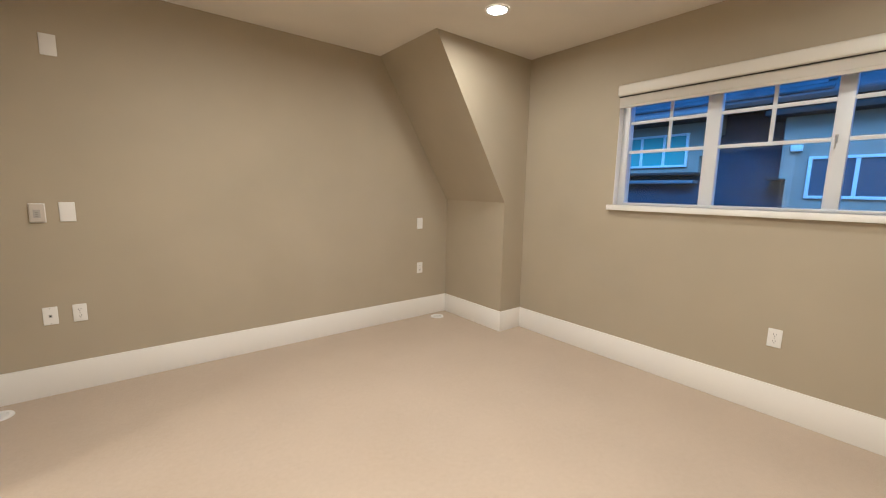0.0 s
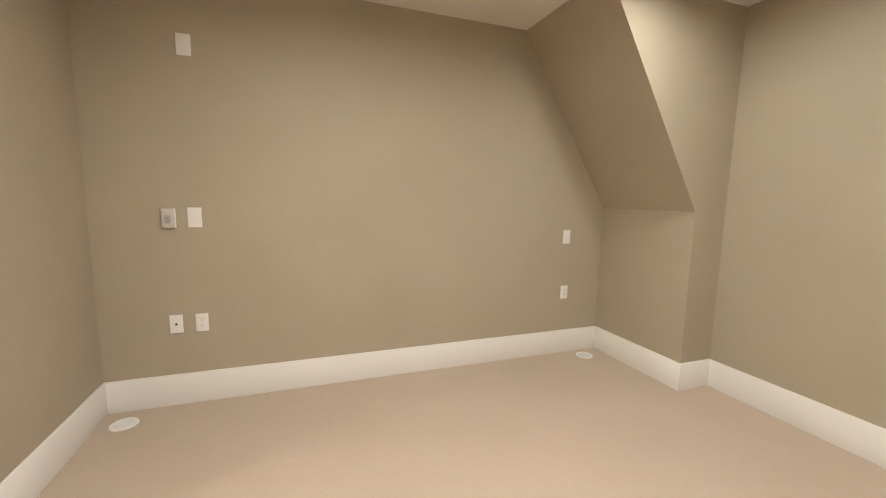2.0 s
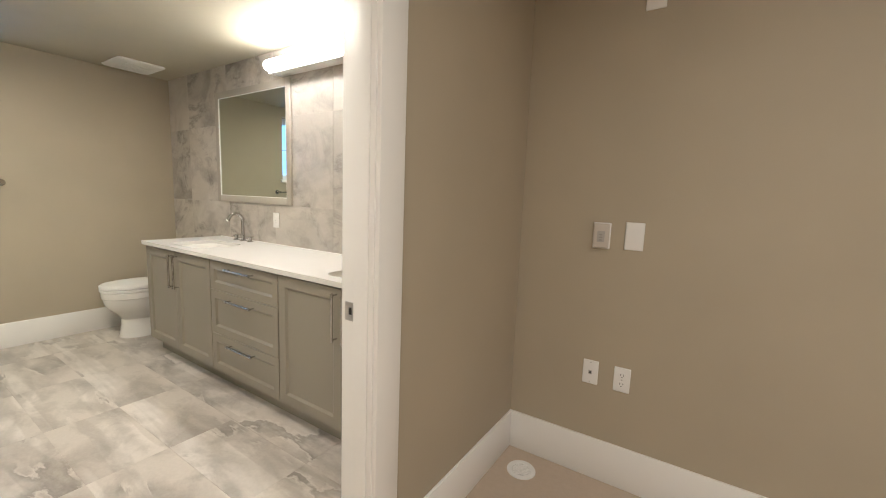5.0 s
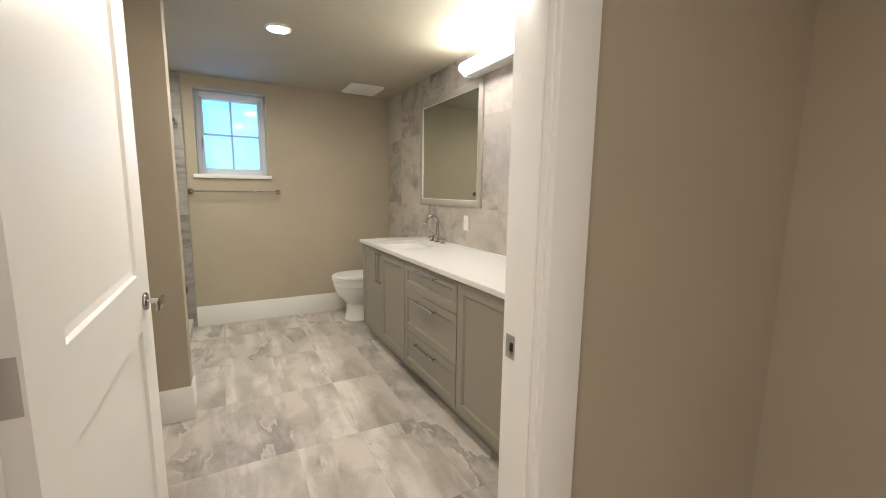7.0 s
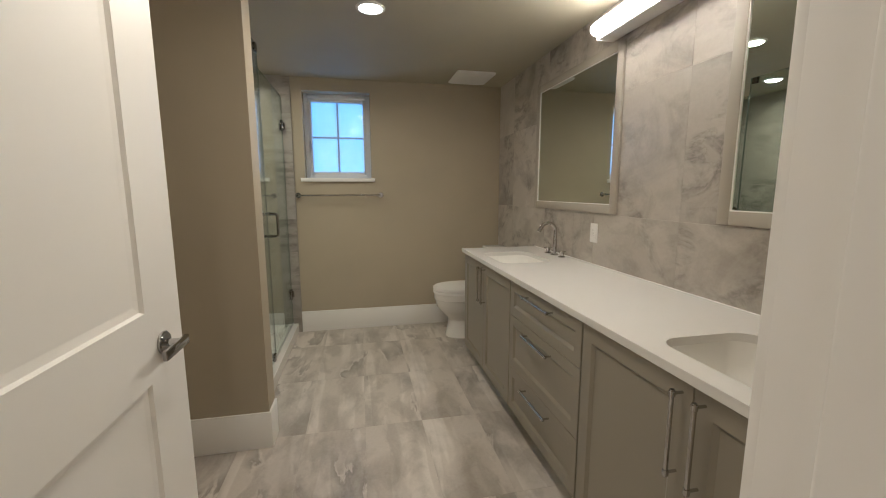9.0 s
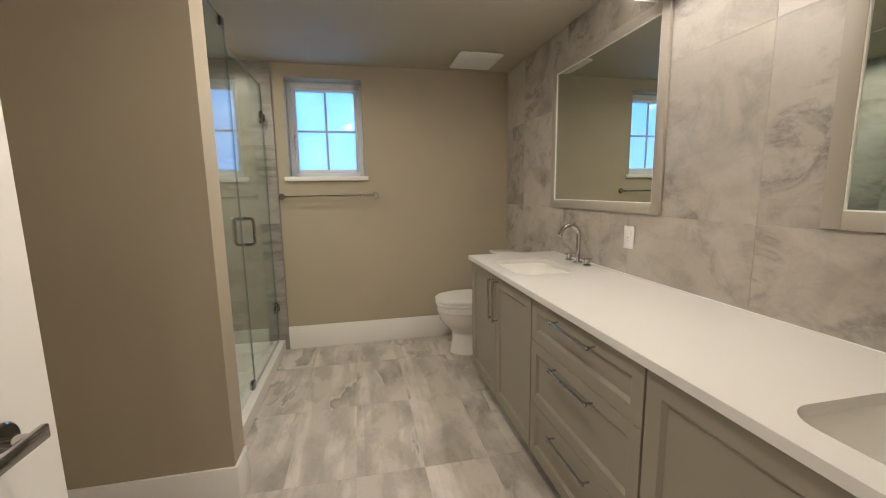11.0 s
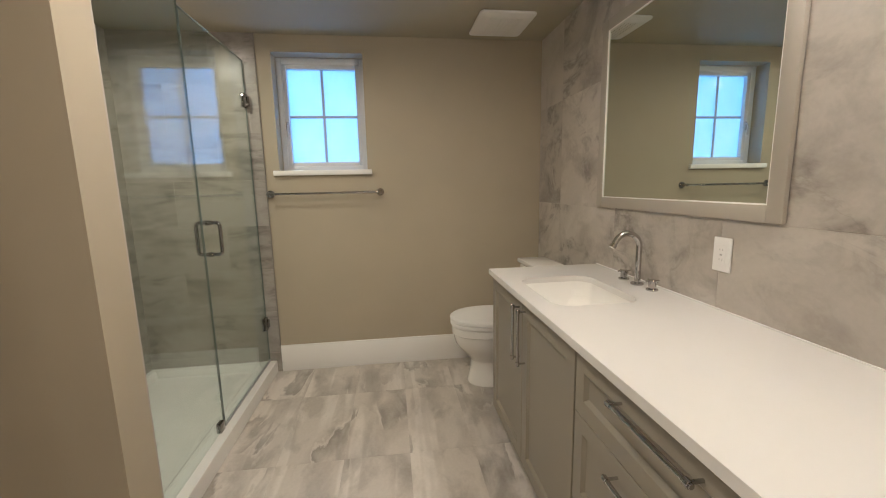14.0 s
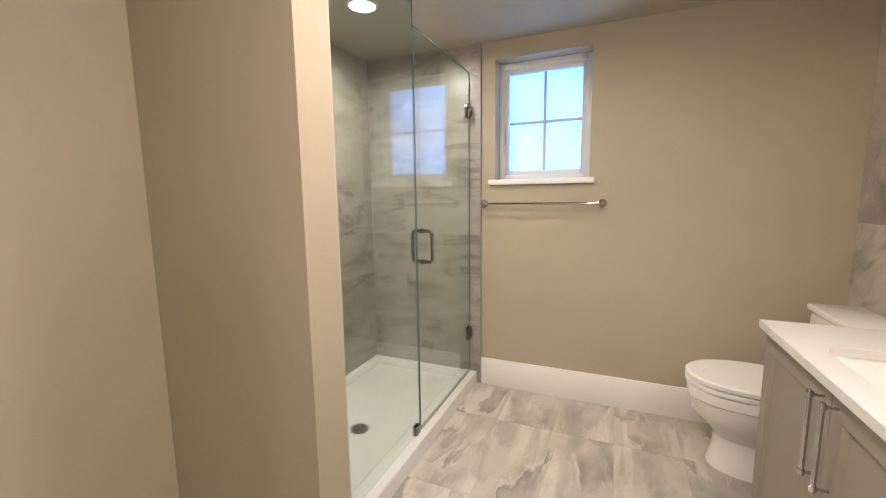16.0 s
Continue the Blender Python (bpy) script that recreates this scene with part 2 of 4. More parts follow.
def frosted_material():
    m, nt, b = material("frosted_glass")
    nt.nodes.remove(b)
    co = coords(nt)
    big = node(nt, "ShaderNodeTexNoise", Scale=9.0, Detail=3.0)
    nt.links.new(co, big.inputs["Vector"])
    c = ramp(nt, big.outputs[0], [(0.3, (0.91, 0.94, 0.95)), (0.7, (0.96, 0.98, 0.99))])
    tl = nt.nodes.new("ShaderNodeBsdfTranslucent")
    nt.links.new(c, tl.inputs[0])
    gl = node(nt, "ShaderNodeBsdfGlossy", Roughness=0.06, Color=(1, 1, 1, 1))
    fr = node(nt, "ShaderNodeFresnel", IOR=1.5)
    mx = nt.nodes.new("ShaderNodeMixShader")
    nt.links.new(fr.outputs[0], mx.inputs[0])
    nt.links.new(tl.outputs[0], mx.inputs[1])
    nt.links.new(gl.outputs[0], mx.inputs[2])
    nt.links.new(mx.outputs[0], nt.nodes["Material Output"].inputs[0])
    return m


def siding_material(name, lo, hi, rows):
    m, nt, b = material(name)
    co = coords(nt, scale=(1, 1, 1))
    n1 = node(nt, "ShaderNodeTexNoise", Scale=3.0, Detail=6.0)
    n2 = node(nt, "ShaderNodeTexNoise", Scale=rows, Detail=4.0)
    for n in (n1, n2):
        nt.links.new(co, n.inputs["Vector"])
    c = mixc(nt, 0.5, ramp(nt, n1.outputs[0], [(0.3, lo), (0.7, hi)]), ramp(nt, n2.outputs[0], [(0.3, lo), (0.7, hi)]))
    nt.links.new(c, b.inputs["Base Color"])
    b.inputs["Roughness"].default_value = 0.9
    return m


PAINT = painted("taupe_wall_paint", (0.428, 0.373, 0.269), 0.62)
CEIL = painted("ceiling_paint", (0.74, 0.69, 0.60), 0.8, bump=0.12, grain=180)
# bathroom ceiling: its shade is put into a darker, browner base colour
CEILB = painted("shaded_bathroom_ceiling_paint", (0.43, 0.39, 0.285), 0.7)
TRIM = painted("white_trim_paint", (0.85, 0.825, 0.775), 0.38, bump=0.0, var=0.015)
DOORP = painted("white_door_paint", (0.86, 0.83, 0.775), 0.40, bump=0.012, grain=90, var=0.015)
CARPET = carpet_material()
FTILE = streaked_tile("floor_stone_tile", (0.575, 0.523, 0.455), (0.71, 0.66, 0.59), (0.225, 0.197, 0.163), 0.36)
WTILE = stone_tile("wall_stone_tile", (0.30, 0.266, 0.221), (0.495, 0.450, 0.386), (0.60, 0.555, 0.485), 0.3, 0.68, 0.42, 0.35, 0.95, 1.35)
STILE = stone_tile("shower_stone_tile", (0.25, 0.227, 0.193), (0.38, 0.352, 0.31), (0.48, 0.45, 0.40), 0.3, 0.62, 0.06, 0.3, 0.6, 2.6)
GROUT = painted("grey_grout", (0.45, 0.408, 0.350), 0.85, grain=300)
WGROUT = painted("pale_wall_grout", (0.52, 0.475, 0.41), 0.85, grain=300)
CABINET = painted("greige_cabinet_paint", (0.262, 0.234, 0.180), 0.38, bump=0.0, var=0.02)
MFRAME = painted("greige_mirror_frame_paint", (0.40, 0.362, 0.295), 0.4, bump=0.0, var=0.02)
QUARTZ = painted("white_quartz", (0.68, 0.655, 0.61), 0.25, bump=0.0, var=0.02, spec=0.45)
PORCELAIN = plain("white_porcelain", (0.80, 0.775, 0.72), 0.08)
ACRYLIC = plain("white_acrylic", (0.80, 0.79, 0.75), 0.18)
PLASTIC = plain("white_plastic", (0.82, 0.80, 0.76), 0.35)
VINYL = plain("white_vinyl", (0.70, 0.71, 0.73), 0.35)
CHROME = plain("chrome", (0.50, 0.49, 0.48), 0.07, 1.0)
BRUSHED = plain("brushed_nickel", (0.55, 0.53, 0.50), 0.28, 1.0)
# same chrome with dark reflections put into its base colour
DARKCHROME = plain("chrome_dark_reflections", (0.36, 0.35, 0.34), 0.08, 1.0)
STEEL = plain("dark_polished_steel", (0.26, 0.25, 0.24), 0.12, 1.0)
DARK = plain("dark_slot", (0.015, 0.014, 0.013), 0.6)
GREYP = plain("grey_plastic", (0.42, 0.40, 0.37), 0.5)
MIRROR = plain("mirror_silver", (0.79, 0.84, 0.79), 0.005, 1.0)
GLASS = glass_material("clear_shower_glass", (0.865, 0.90, 0.88))
PANE = glass_material("window_glass", (0.93, 0.96, 0.97))
FROST = frosted_material()
EDGE = plain("green_glass_edge", (0.15, 0.175, 0.16), 0.06, spec=0.9)
FABRIC = painted("cream_blind_fabric", (0.56, 0.52, 0.45), 0.85, bump=0.3, grain=500)
LED = glowing("downlight_lens", (1.0, 0.82, 0.56), 26)
BAR = glowing("light_bar_diffuser", (1.0, 0.775, 0.505), 78)
SKYGLOW = glowing("dusk_sky_backdrop", (0.31, 0.62, 1.0), 4.2)
SHINGLE = siding_material("dark_shingle_siding", (0.010, 0.030, 0.052), (0.026, 0.060, 0.098), 30)
STUCCO = siding_material("grey_stucco", (0.22, 0.205, 0.17), (0.36, 0.335, 0.275), 40)
ROOF = siding_material("dark_roof_shingle", (0.018, 0.032, 0.048), (0.085, 0.12, 0.16), 9)
OUTTRIM = plain("outdoor_white_trim", (0.7, 0.72, 0.72), 0.6)
GUTTER = plain("grey_gutter_paint", (0.13, 0.155, 0.18), 0.6)
SOFFIT = painted("brown_eave_paint", (0.035, 0.032, 0.03), 0.8, var=0.15)
DARKPANE = plain("dark_neighbour_glass", (0.03, 0.075, 0.12), 0.3)
OUTGLASS = plain("neighbour_window_glass", (0.13, 0.33, 0.30), 0.35)
ASPHALT = painted("asphalt_ground", (0.05, 0.05, 0.05), 0.9, var=0.2)

# ---------------------------------------------------------------- mesh helpers


def finish(name, bm, mat, parent=None, label="", smooth=35):
    me = bpy.data.meshes.new(name)
    bmesh.ops.recalc_face_normals(bm, faces=bm.faces)
    bm.to_mesh(me)
    bm.free()
    me.materials.append(mat)
    if smooth:
        me.polygons.foreach_set("use_smooth", [True] * len(me.polygons))
        me.set_sharp_from_angle(angle=radians(smooth))
    ob = new(name, me)
    ob.parent = parent
    if label:
        ob["label"] = label
    return ob


def part(name, bm, mat, parent, label="", smooth=35):
    return finish(name, bm, mat, parent, label, smooth)


def structure(name, bm, mat, label, category):
    return tagged(finish(name, bm, mat), label, category, kind="structure")


def thing(name, m, label, category, group=""):
    ob = new(name)
    ob.empty_display_size = 0.05
    ob.matrix_world = m
    return tagged(ob, label, category, group)


def box(bm, x0, y0, z0, x1, y1, z1, bevel=0.0, seg=2):
    if bevel:
        t = bmesh.new()
    else:
        t = bm
    v = [t.verts.new((x, y, z)) for z in (z0, z1) for x, y in ((x0, y0), (x1, y0), (x1, y1), (x0, y1))]
    for f in ((3, 2, 1, 0), (4, 5, 6, 7), (0, 1, 5, 4), (1, 2, 6, 5), (2, 3, 7, 6), (3, 0, 4, 7)):
        t.faces.new([v[i] for i in f])
    if bevel:
        bmesh.ops.bevel(t, geom=t.edges[:], offset=bevel, segments=seg, affect='EDGES', profile=0.5)
        merge(bm, t)
    return bm


def merge(bm, other):
    me = bpy.data.meshes.new("merge")
    other.to_mesh(me)
    other.free()
    bm.from_mesh(me)
    bpy.data.meshes.remove(me)


def B(*a, **k):
    return box(bmesh.new(), *a, **k)


def loft(bm, rings, caps=(True, True), closed=True):
    loops = [[bm.verts.new(p) for p in ring] for ring in rings]
    n = len(loops[0])
    for a, b in zip(loops, loops[1:]):
        for i in range(n if closed else n - 1):
            j = (i + 1) % n
            bm.faces.new((a[i], a[j], b[j], b[i]))
    if caps[0]:
        bm.faces.new(loops[0][::-1])
    if caps[1]:
        bm.faces.new(loops[-1])
    return bm


def cyl(bm, p0, p1, r, seg=20, r1=None, bevel=0.0):
    p0, p1 = Vector(p0), Vector(p1)
    r1 = r if r1 is None else r1
    ax = (p1 - p0).normalized()
    q = ax.to_track_quat('Z', 'Y').to_matrix()

    def ring(c, rad):
        return [c + q @ Vector((rad * math.cos(2 * math.pi * i / seg), rad * math.sin(2 * math.pi * i / seg), 0)) for i in range(seg)]
    if bevel:
        rings = [ring(p0, r - bevel), ring(p0 + ax * bevel, r), ring(p1 - ax * bevel, r1), ring(p1, r1 - bevel)]
    else:
        rings = [ring(p0, r), ring(p1, r1)]
    return loft(bm, rings)


def sweep(bm, pts, r, seg=14):
    """A round bar along a line of points."""
    pts = [Vector(p) for p in pts]
    rings = []
    ref = Vector((0.13, 0.27, 0.95))
    for i, p in enumerate(pts):
        d = (pts[min(i + 1, len(pts) - 1)] - pts[max(i - 1, 0)]).normalized()
        a = ref.cross(d).normalized()
        b = d.cross(a).normalized()
        rings.append([p + r * (math.cos(2 * math.pi * k / seg) * a + math.sin(2 * math.pi * k / seg) * b) for k in range(seg)])
    return loft(bm, rings)


def corner_path(pts, r, steps=6):
    """Points of a polyline with its corners rounded by r."""
    pts = [Vector(p) for p in pts]
    out = [pts[0]]
    for a, b, c in zip(pts, pts[1:], pts[2:]):
        u, v = (a - b).normalized(), (c - b).normalized()
        p, q = b + u * r, b + v * r
        for k in range(steps + 1):
            t = k / steps
            out.append(p * (1 - t) ** 2 + b * 2 * t * (1 - t) + q * t * t)
    out.append(pts[-1])
    return out


def rrect(cx, cy, w, h, r, z, n=6):
    pts = []
    for sx, sy, a0 in ((1, 1, 0), (-1, 1, 90), (-1, -1, 180), (1, -1, 270)):
        for k in range(n + 1):
            a = radians(a0 + 90 * k / n)
            pts.append((cx + sx * (w / 2 - r) + r * math.cos(a), cy + sy * (h / 2 - r) + r * math.sin(a), z))
    return pts


def sheet_with_holes(outer, holes, depth):
    """A flat slab seen from above, with holes through it, hanging down by depth."""
    bm = bmesh.new()
    edges = []
    for loop in (outer, *holes):
        v = [bm.verts.new(p) for p in loop]
        edges += [bm.edges.new((v[i], v[(i + 1) % len(v)])) for i in range(len(v))]
    bmesh.ops.triangle_fill(bm, edges=edges, use_beauty=True)
    top = bm.faces[:]
    ext = bmesh.ops.extrude_face_region(bm, geom=top)
    down = [g for g in ext["geom"] if isinstance(g, bmesh.types.BMVert)]
    for v in down:
        v.co.z -= depth
    return bm


def piece_mesh(cache, w, h, t, mat, ch=0.0006):
    """A tile lying in its own xy plane, edges eased on top; one mesh for alike sizes."""
    key = (round(w, 3), round(h, 3), mat.name)
    if key not in cache:
        bm = bmesh.new()
        rings = [[(sx * (w / 2 - i), sy * (h / 2 - i), z) for sx, sy in ((-1, -1), (1, -1), (1, 1), (-1, 1))]
                 for i, z in ((0, 0), (0, t - ch), (ch, t))]
        loft(bm, rings)
        me = bpy.data.meshes.new("tile")
        bmesh.ops.recalc_face_normals(bm, faces=bm.faces)
        bm.to_mesh(me)
        bm.free()
        me.materials.append(mat)
        cache[key] = me
    return cache[key]


TILES = {}


def lay_tiles(parent, m, u0, u1, v0, v1, us, vs, t, mat, joint=0.0009):
    """Tiles on the plane of the matrix m, cut at u0..u1 and v0..v1; us, vs: joint lines."""
    us = [u0] + [u for u in us if u0 + 0.01 < u < u1 - 0.01] + [u1]
    vs = [v0] + [v for v in vs if v0 + 0.01 < v < v1 - 0.01] + [v1]
    for a, b in zip(us, us[1:]):
        for c, d in zip(vs, vs[1:]):
            ob = new("tile", piece_mesh(TILES, b - a - joint, d - c - joint, t, mat))
            ob.parent = parent
            ob.matrix_local = m @ Matrix.Translation(((a + b) / 2, (c + d) / 2, 0))

# ---------------------------------------------------------------- structure: bedroom
T = 0.14
bm = B(XW - 0.06, YS - T, -0.12, XE + 0.3, YN + T, 0.0)
structure("floor_bedroom", bm, CARPET, "plain beige cut-pile carpet over the bedroom floor", "carpet")
structure("ceiling_bedroom", B(XW - 0.06, YS - T, CZ, XE + 0.3, YN + T, CZ + 0.1), CEIL, "pale matt painted bedroom ceiling", "ceiling")
structure("wall_north", B(XW - 0.06, YN, 0, XE + T, YN + T, CZ), PAINT, "taupe painted bedroom wall with outlets", "wall")
structure("wall_south", B(XWB, YS - T, 0, XE + T, YS, CZ), PAINT, "plain taupe bedroom wall", "wall")
# wall with the bathroom doorway
def upright_slab(outline, holes, x, depth, toward):
    """A wall in a plane of constant x, from (y, z) outlines; toward: -1 goes to lower x."""
    bm = sheet_with_holes([(y, z, 0) for y, z in outline], [[(y, z, 0) for y, z in h] for h in holes], depth)
    bm.transform(Matrix(((0, 0, -toward, x), (1, 0, 0, 0), (0, 1, 0, 0), (0, 0, 0, 1))))
    return bm


def rect_yz(y0, z0, y1, z1):
    return [(y0, z0), (y1, z0), (y1, z1), (y0, z1)]


bm = upright_slab([(YS, 0), (DY0 - 0.02, 0), (DY0 - 0.02, DZ + 0.02), (DY1 + 0.02, DZ + 0.02), (DY1 + 0.02, 0), (YN, 0), (YN, CZ), (YS, CZ)], [], XW, XW - XWB, -1)
structure("wall_west", bm, PAINT, "taupe painted partition wall with a doorway", "wall")
# window wall
WY0, WY1, WZ0, WZ1 = -0.29, 1.622, 1.272, 2.13
bm = upright_slab(rect_yz(YS, 0, YN, CZ), [rect_yz(WY0, WZ0, WY1, WZ1)], XE, T, 1)
structure("wall_east", bm, PAINT, "taupe painted bedroom wall with a wide window", "wall")
# boxed corner below the roof slope, and the sloping soffit above it
JX, JY, SX, SZ = 2.865, 2.530, 2.031, 1.258
prof = [(JX, 0), (JX, SZ), (SX, CZ), (XE, CZ), (XE, 0)]
bm = bmesh.new()
loft(bm, [[(x, JY, z) for x, z in prof], [(x, YN, z) for x, z in prof]])
tagged(finish("wall_corner_soffit", bm, PAINT, smooth=0), "boxed taupe corner with a steep sloping soffit", "wall", kind="structure")


def board(name, x0, y0, x1, y1, nx, ny, h=BBH, t=BBT):
    """Baseboard from point to point along a wall face whose normal is (nx, ny)."""
    bm = B(min(x0, x1, x0 + nx * t, x1 + nx * t), min(y0, y1, y0 + ny * t, y1 + ny * t), 0,
           max(x0, x1, x0 + nx * t, x1 + nx * t), max(y0, y1, y0 + ny * t, y1 + ny * t), h, bevel=0.002)
    return structure(name, bm, TRIM, "tall flat white painted baseboard", "baseboard")


board("baseboard_north", XW, YN, JX, YN, 0, -1)
board("baseboard_jog", JX, JY - BBT, JX, YN - BBT, -1, 0)
board("baseboard_jog_end", JX, JY, XE, JY, 0, -1)
board("baseboard_east", XE, YS, XE, JY - BBT, -1, 0)
board("baseboard_west", XW, DY1 + 0.115, XW, YN - BBT, 1, 0)
board("baseboard_west_south", XW, YS, XW, DY0 - 0.115, 1, 0)
board("baseboard_south", XW + BBT, YS, XE - BBT, YS, 0, 1)

# door lining, stops and casings
bm = bmesh.new()
for y0, y1 in ((DY0 - 0.02, DY0), (DY1, DY1 + 0.02)):
    box(bm, XWB - 0.003, y0, 0, XW + 0.003, y1, DZ, bevel=0.0015)
box(bm, XWB - 0.003, DY0 - 0.02, DZ, XW + 0.003, DY1 + 0.02, DZ + 0.02, bevel=0.0015)
box(bm, XWB + 0.044, DY1 - 0.008, 0, XWB + 0.102, DY1, DZ, bevel=0.004, seg=3)
box(bm, XWB + 0.044, DY0, 0, XWB + 0.102, DY0 + 0.008, DZ, bevel=0.004, seg=3)
box(bm, XWB + 0.044, DY0 + 0.008, DZ - 0.008, XWB + 0.102, DY1 - 0.008, DZ, bevel=0.004, seg=3)
structure("trim_door_lining", bm, TRIM, "white painted door lining with stop", "door frame")
for name, x0, x1 in (("trim_casing_bedroom", XW, XW + 0.018), ("trim_casing_bathroom", XWB - 0.018, XWB)):
    bm = bmesh.new()
    box(bm, x0, DY1 + 0.006, 0, x1, DY1 + 0.114, DZ + 0.006, bevel=0.003)
    box(bm, x0, DY0 - 0.114, 0, x1, DY0 - 0.006, DZ + 0.006, bevel=0.003)
    box(bm, x0, DY0 - 0.114, DZ + 0.0062, x1, DY1 + 0.114, DZ + 0.114, bevel=0.003)
    structure(name, bm, TRIM, "flat white painted door casing", "door casing")
structure("trim_threshold", B(XWB - 0.01, DY0, -0.02, XW - 0.055, DY1, 0.003), GROUT, "thin grey threshold strip under the door", "threshold")

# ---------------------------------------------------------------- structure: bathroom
structure("ceiling_bathroom", B(XB - 0.2, YSH - 0.2, BZ, XWB, YB + 0.2, BZ + 0.1), CEILB, "low bathroom ceiling, its shade put into a darker paint colour", "ceiling")
BW = (1.500, 2.104, 1.470, 2.250)   # bathroom window opening y0, y1, z0, z1
bm = upright_slab(rect_yz(YSH - 0.2, 0, YB + 0.2, BZ), [rect_yz(BW[0], BW[2], BW[1], BW[3])], XB, 0.25, -1)
wall_bw = structure("wall_bath_west", bm, PAINT, "taupe painted bathroom wall, tiled inside the shower", "wall")
wall_bn = structure("wall_bath_north", B(XB, YB + 0.0015, 0, XWB, YB + 0.2, BZ), WGROUT, "bathroom wall of large grey marble-look tiles", "wall")
structure("wall_bath_south", B(WX1, YBS - 0.12, 0, XWB, YBS, BZ), PAINT, "plain taupe bathroom wall behind the door", "wall")
wall_stub = structure("wall_stub", B(WX0 + 0.01, YSH, 0, WX1, WY, BZ), PAINT, "taupe stub wall closing the shower side", "wall")
wall_sb = structure("wall_shower_back", B(XB, YSH - 0.2, 0, WX1, YSH - 0.0015, BZ), GROUT, "tiled back wall of the shower", "wall")
board("baseboard_bath_west", XB, 1.407, XB, YB, 1, 0)
board("baseboard_stub", WX1, YBS, WX1, WY + BBT, 1, 0)
board("baseboard_stub_end", WX0 + 0.012, WY, WX1, WY, 0, 1)
board("baseboard_bath_south", WX1 + BBT, YBS, XWB, YBS, 0, 1)
board("baseboard_bath_east", XWB, YBS + BBT, XWB, DY0 - 0.115, -1, 0)
floor_b = structure("floor_bathroom", B(XB - 0.2, YSH - 0.2, -0.12, XW - 0.06, YB + 0.2, -0.0015), GROUT, "bathroom floor of grey veined stone-look tiles", "floor")

# bathroom window, set deep in the wall
def window_frame_mesh(y0, y1, z0, z1, x0, x1, w, head=0.0, foot=0.0):
    bm = bmesh.new()
    head, foot = head or w, foot or w
    box(bm, x0, y0, z0, x1, y0 + w, z1, bevel=0.004)
    box(bm, x0, y1 - w, z0, x1, y1, z1, bevel=0.004)
    box(bm, x0, y0 + w, z0, x1, y1 - w, z0 + foot, bevel=0.004)
    box(bm, x0, y0 + w, z1 - head, x1, y1 - w, z1, bevel=0.004)
    return bm


win2 = tagged(new("window_2"), "small white vinyl window with frosted divided glass", "window", kind="structure")
y0, y1, z0, z1 = BW
part("window_frame", window_frame_mesh(y0, y1, z0, z1, XB - 0.20, XB - 0.120, 0.036, 0.044), VINYL, win2)
part("sash", window_frame_mesh(y0 + 0.034, y1 - 0.034, z0 + 0.034, z1 - 0.042, XB - 0.185, XB - 0.128, 0.030), VINYL, win2)
gy0, gy1, gz0, gz1 = y0 + 0.062, y1 - 0.062, z0 + 0.064, z1 - 0.070
pane = part("pane", B(XB - 0.168, gy0, gz0, XB - 0.162, gy1, gz1), FROST, win2, "frosted glass", smooth=0)
pane.visible_shadow = False
gm = plain("grey_vinyl_divider", (0.52, 0.53, 0.55), 0.4)
part("muntin", B(XB - 0.162, (gy0 + gy1) / 2 - 0.009, gz0, XB - 0.155, (gy0 + gy1) / 2 + 0.009, gz1, bevel=0.002), gm, win2)
part("muntin", B(XB - 0.1615, gy0, (gz0 + gz1) / 2 - 0.009, XB - 0.1545, gy1, (gz0 + gz1) / 2 + 0.009, bevel=0.002), gm, win2)
bm = B(XB - 0.130, y0 + 0.040, 1.75, XB - 0.116, y0 + 0.058, 1.82, bevel=0.003)
sweep(bm, corner_path([(XB - 0.120, y0 + 0.05, 1.80), (XB - 0.098, y0 + 0.05, 1.798), (XB - 0.094, y0 + 0.052, 1.71)], 0.01), 0.006)
part("latch", bm, BRUSHED, win2, "grey metal casement latch")
structure("trim_window_sill_bath", B(XB - 0.120, y0 - 0.038, z0 - 0.032, XB + 0.028, y1 + 0.030, z0 + 0.002, bevel=0.004), TRIM, "white painted window stool", "window sill")
bm = bmesh.new()
loft(bm, [[(XB - 1.3, 0.2, 0.2), (XB - 1.3, 3.8, 0.2), (XB - 1.3, 3.8, 3.6), (XB - 1.3, 0.2, 3.6)], [(XB - 1.32, 0.2, 0.2), (XB - 1.32, 3.8, 0.2), (XB - 1.32, 3.8, 3.6), (XB - 1.32, 0.2, 3.6)]])
structure("backdrop_sky", bm, SKYGLOW, "blue dusk sky outside the bathroom window", "sky")

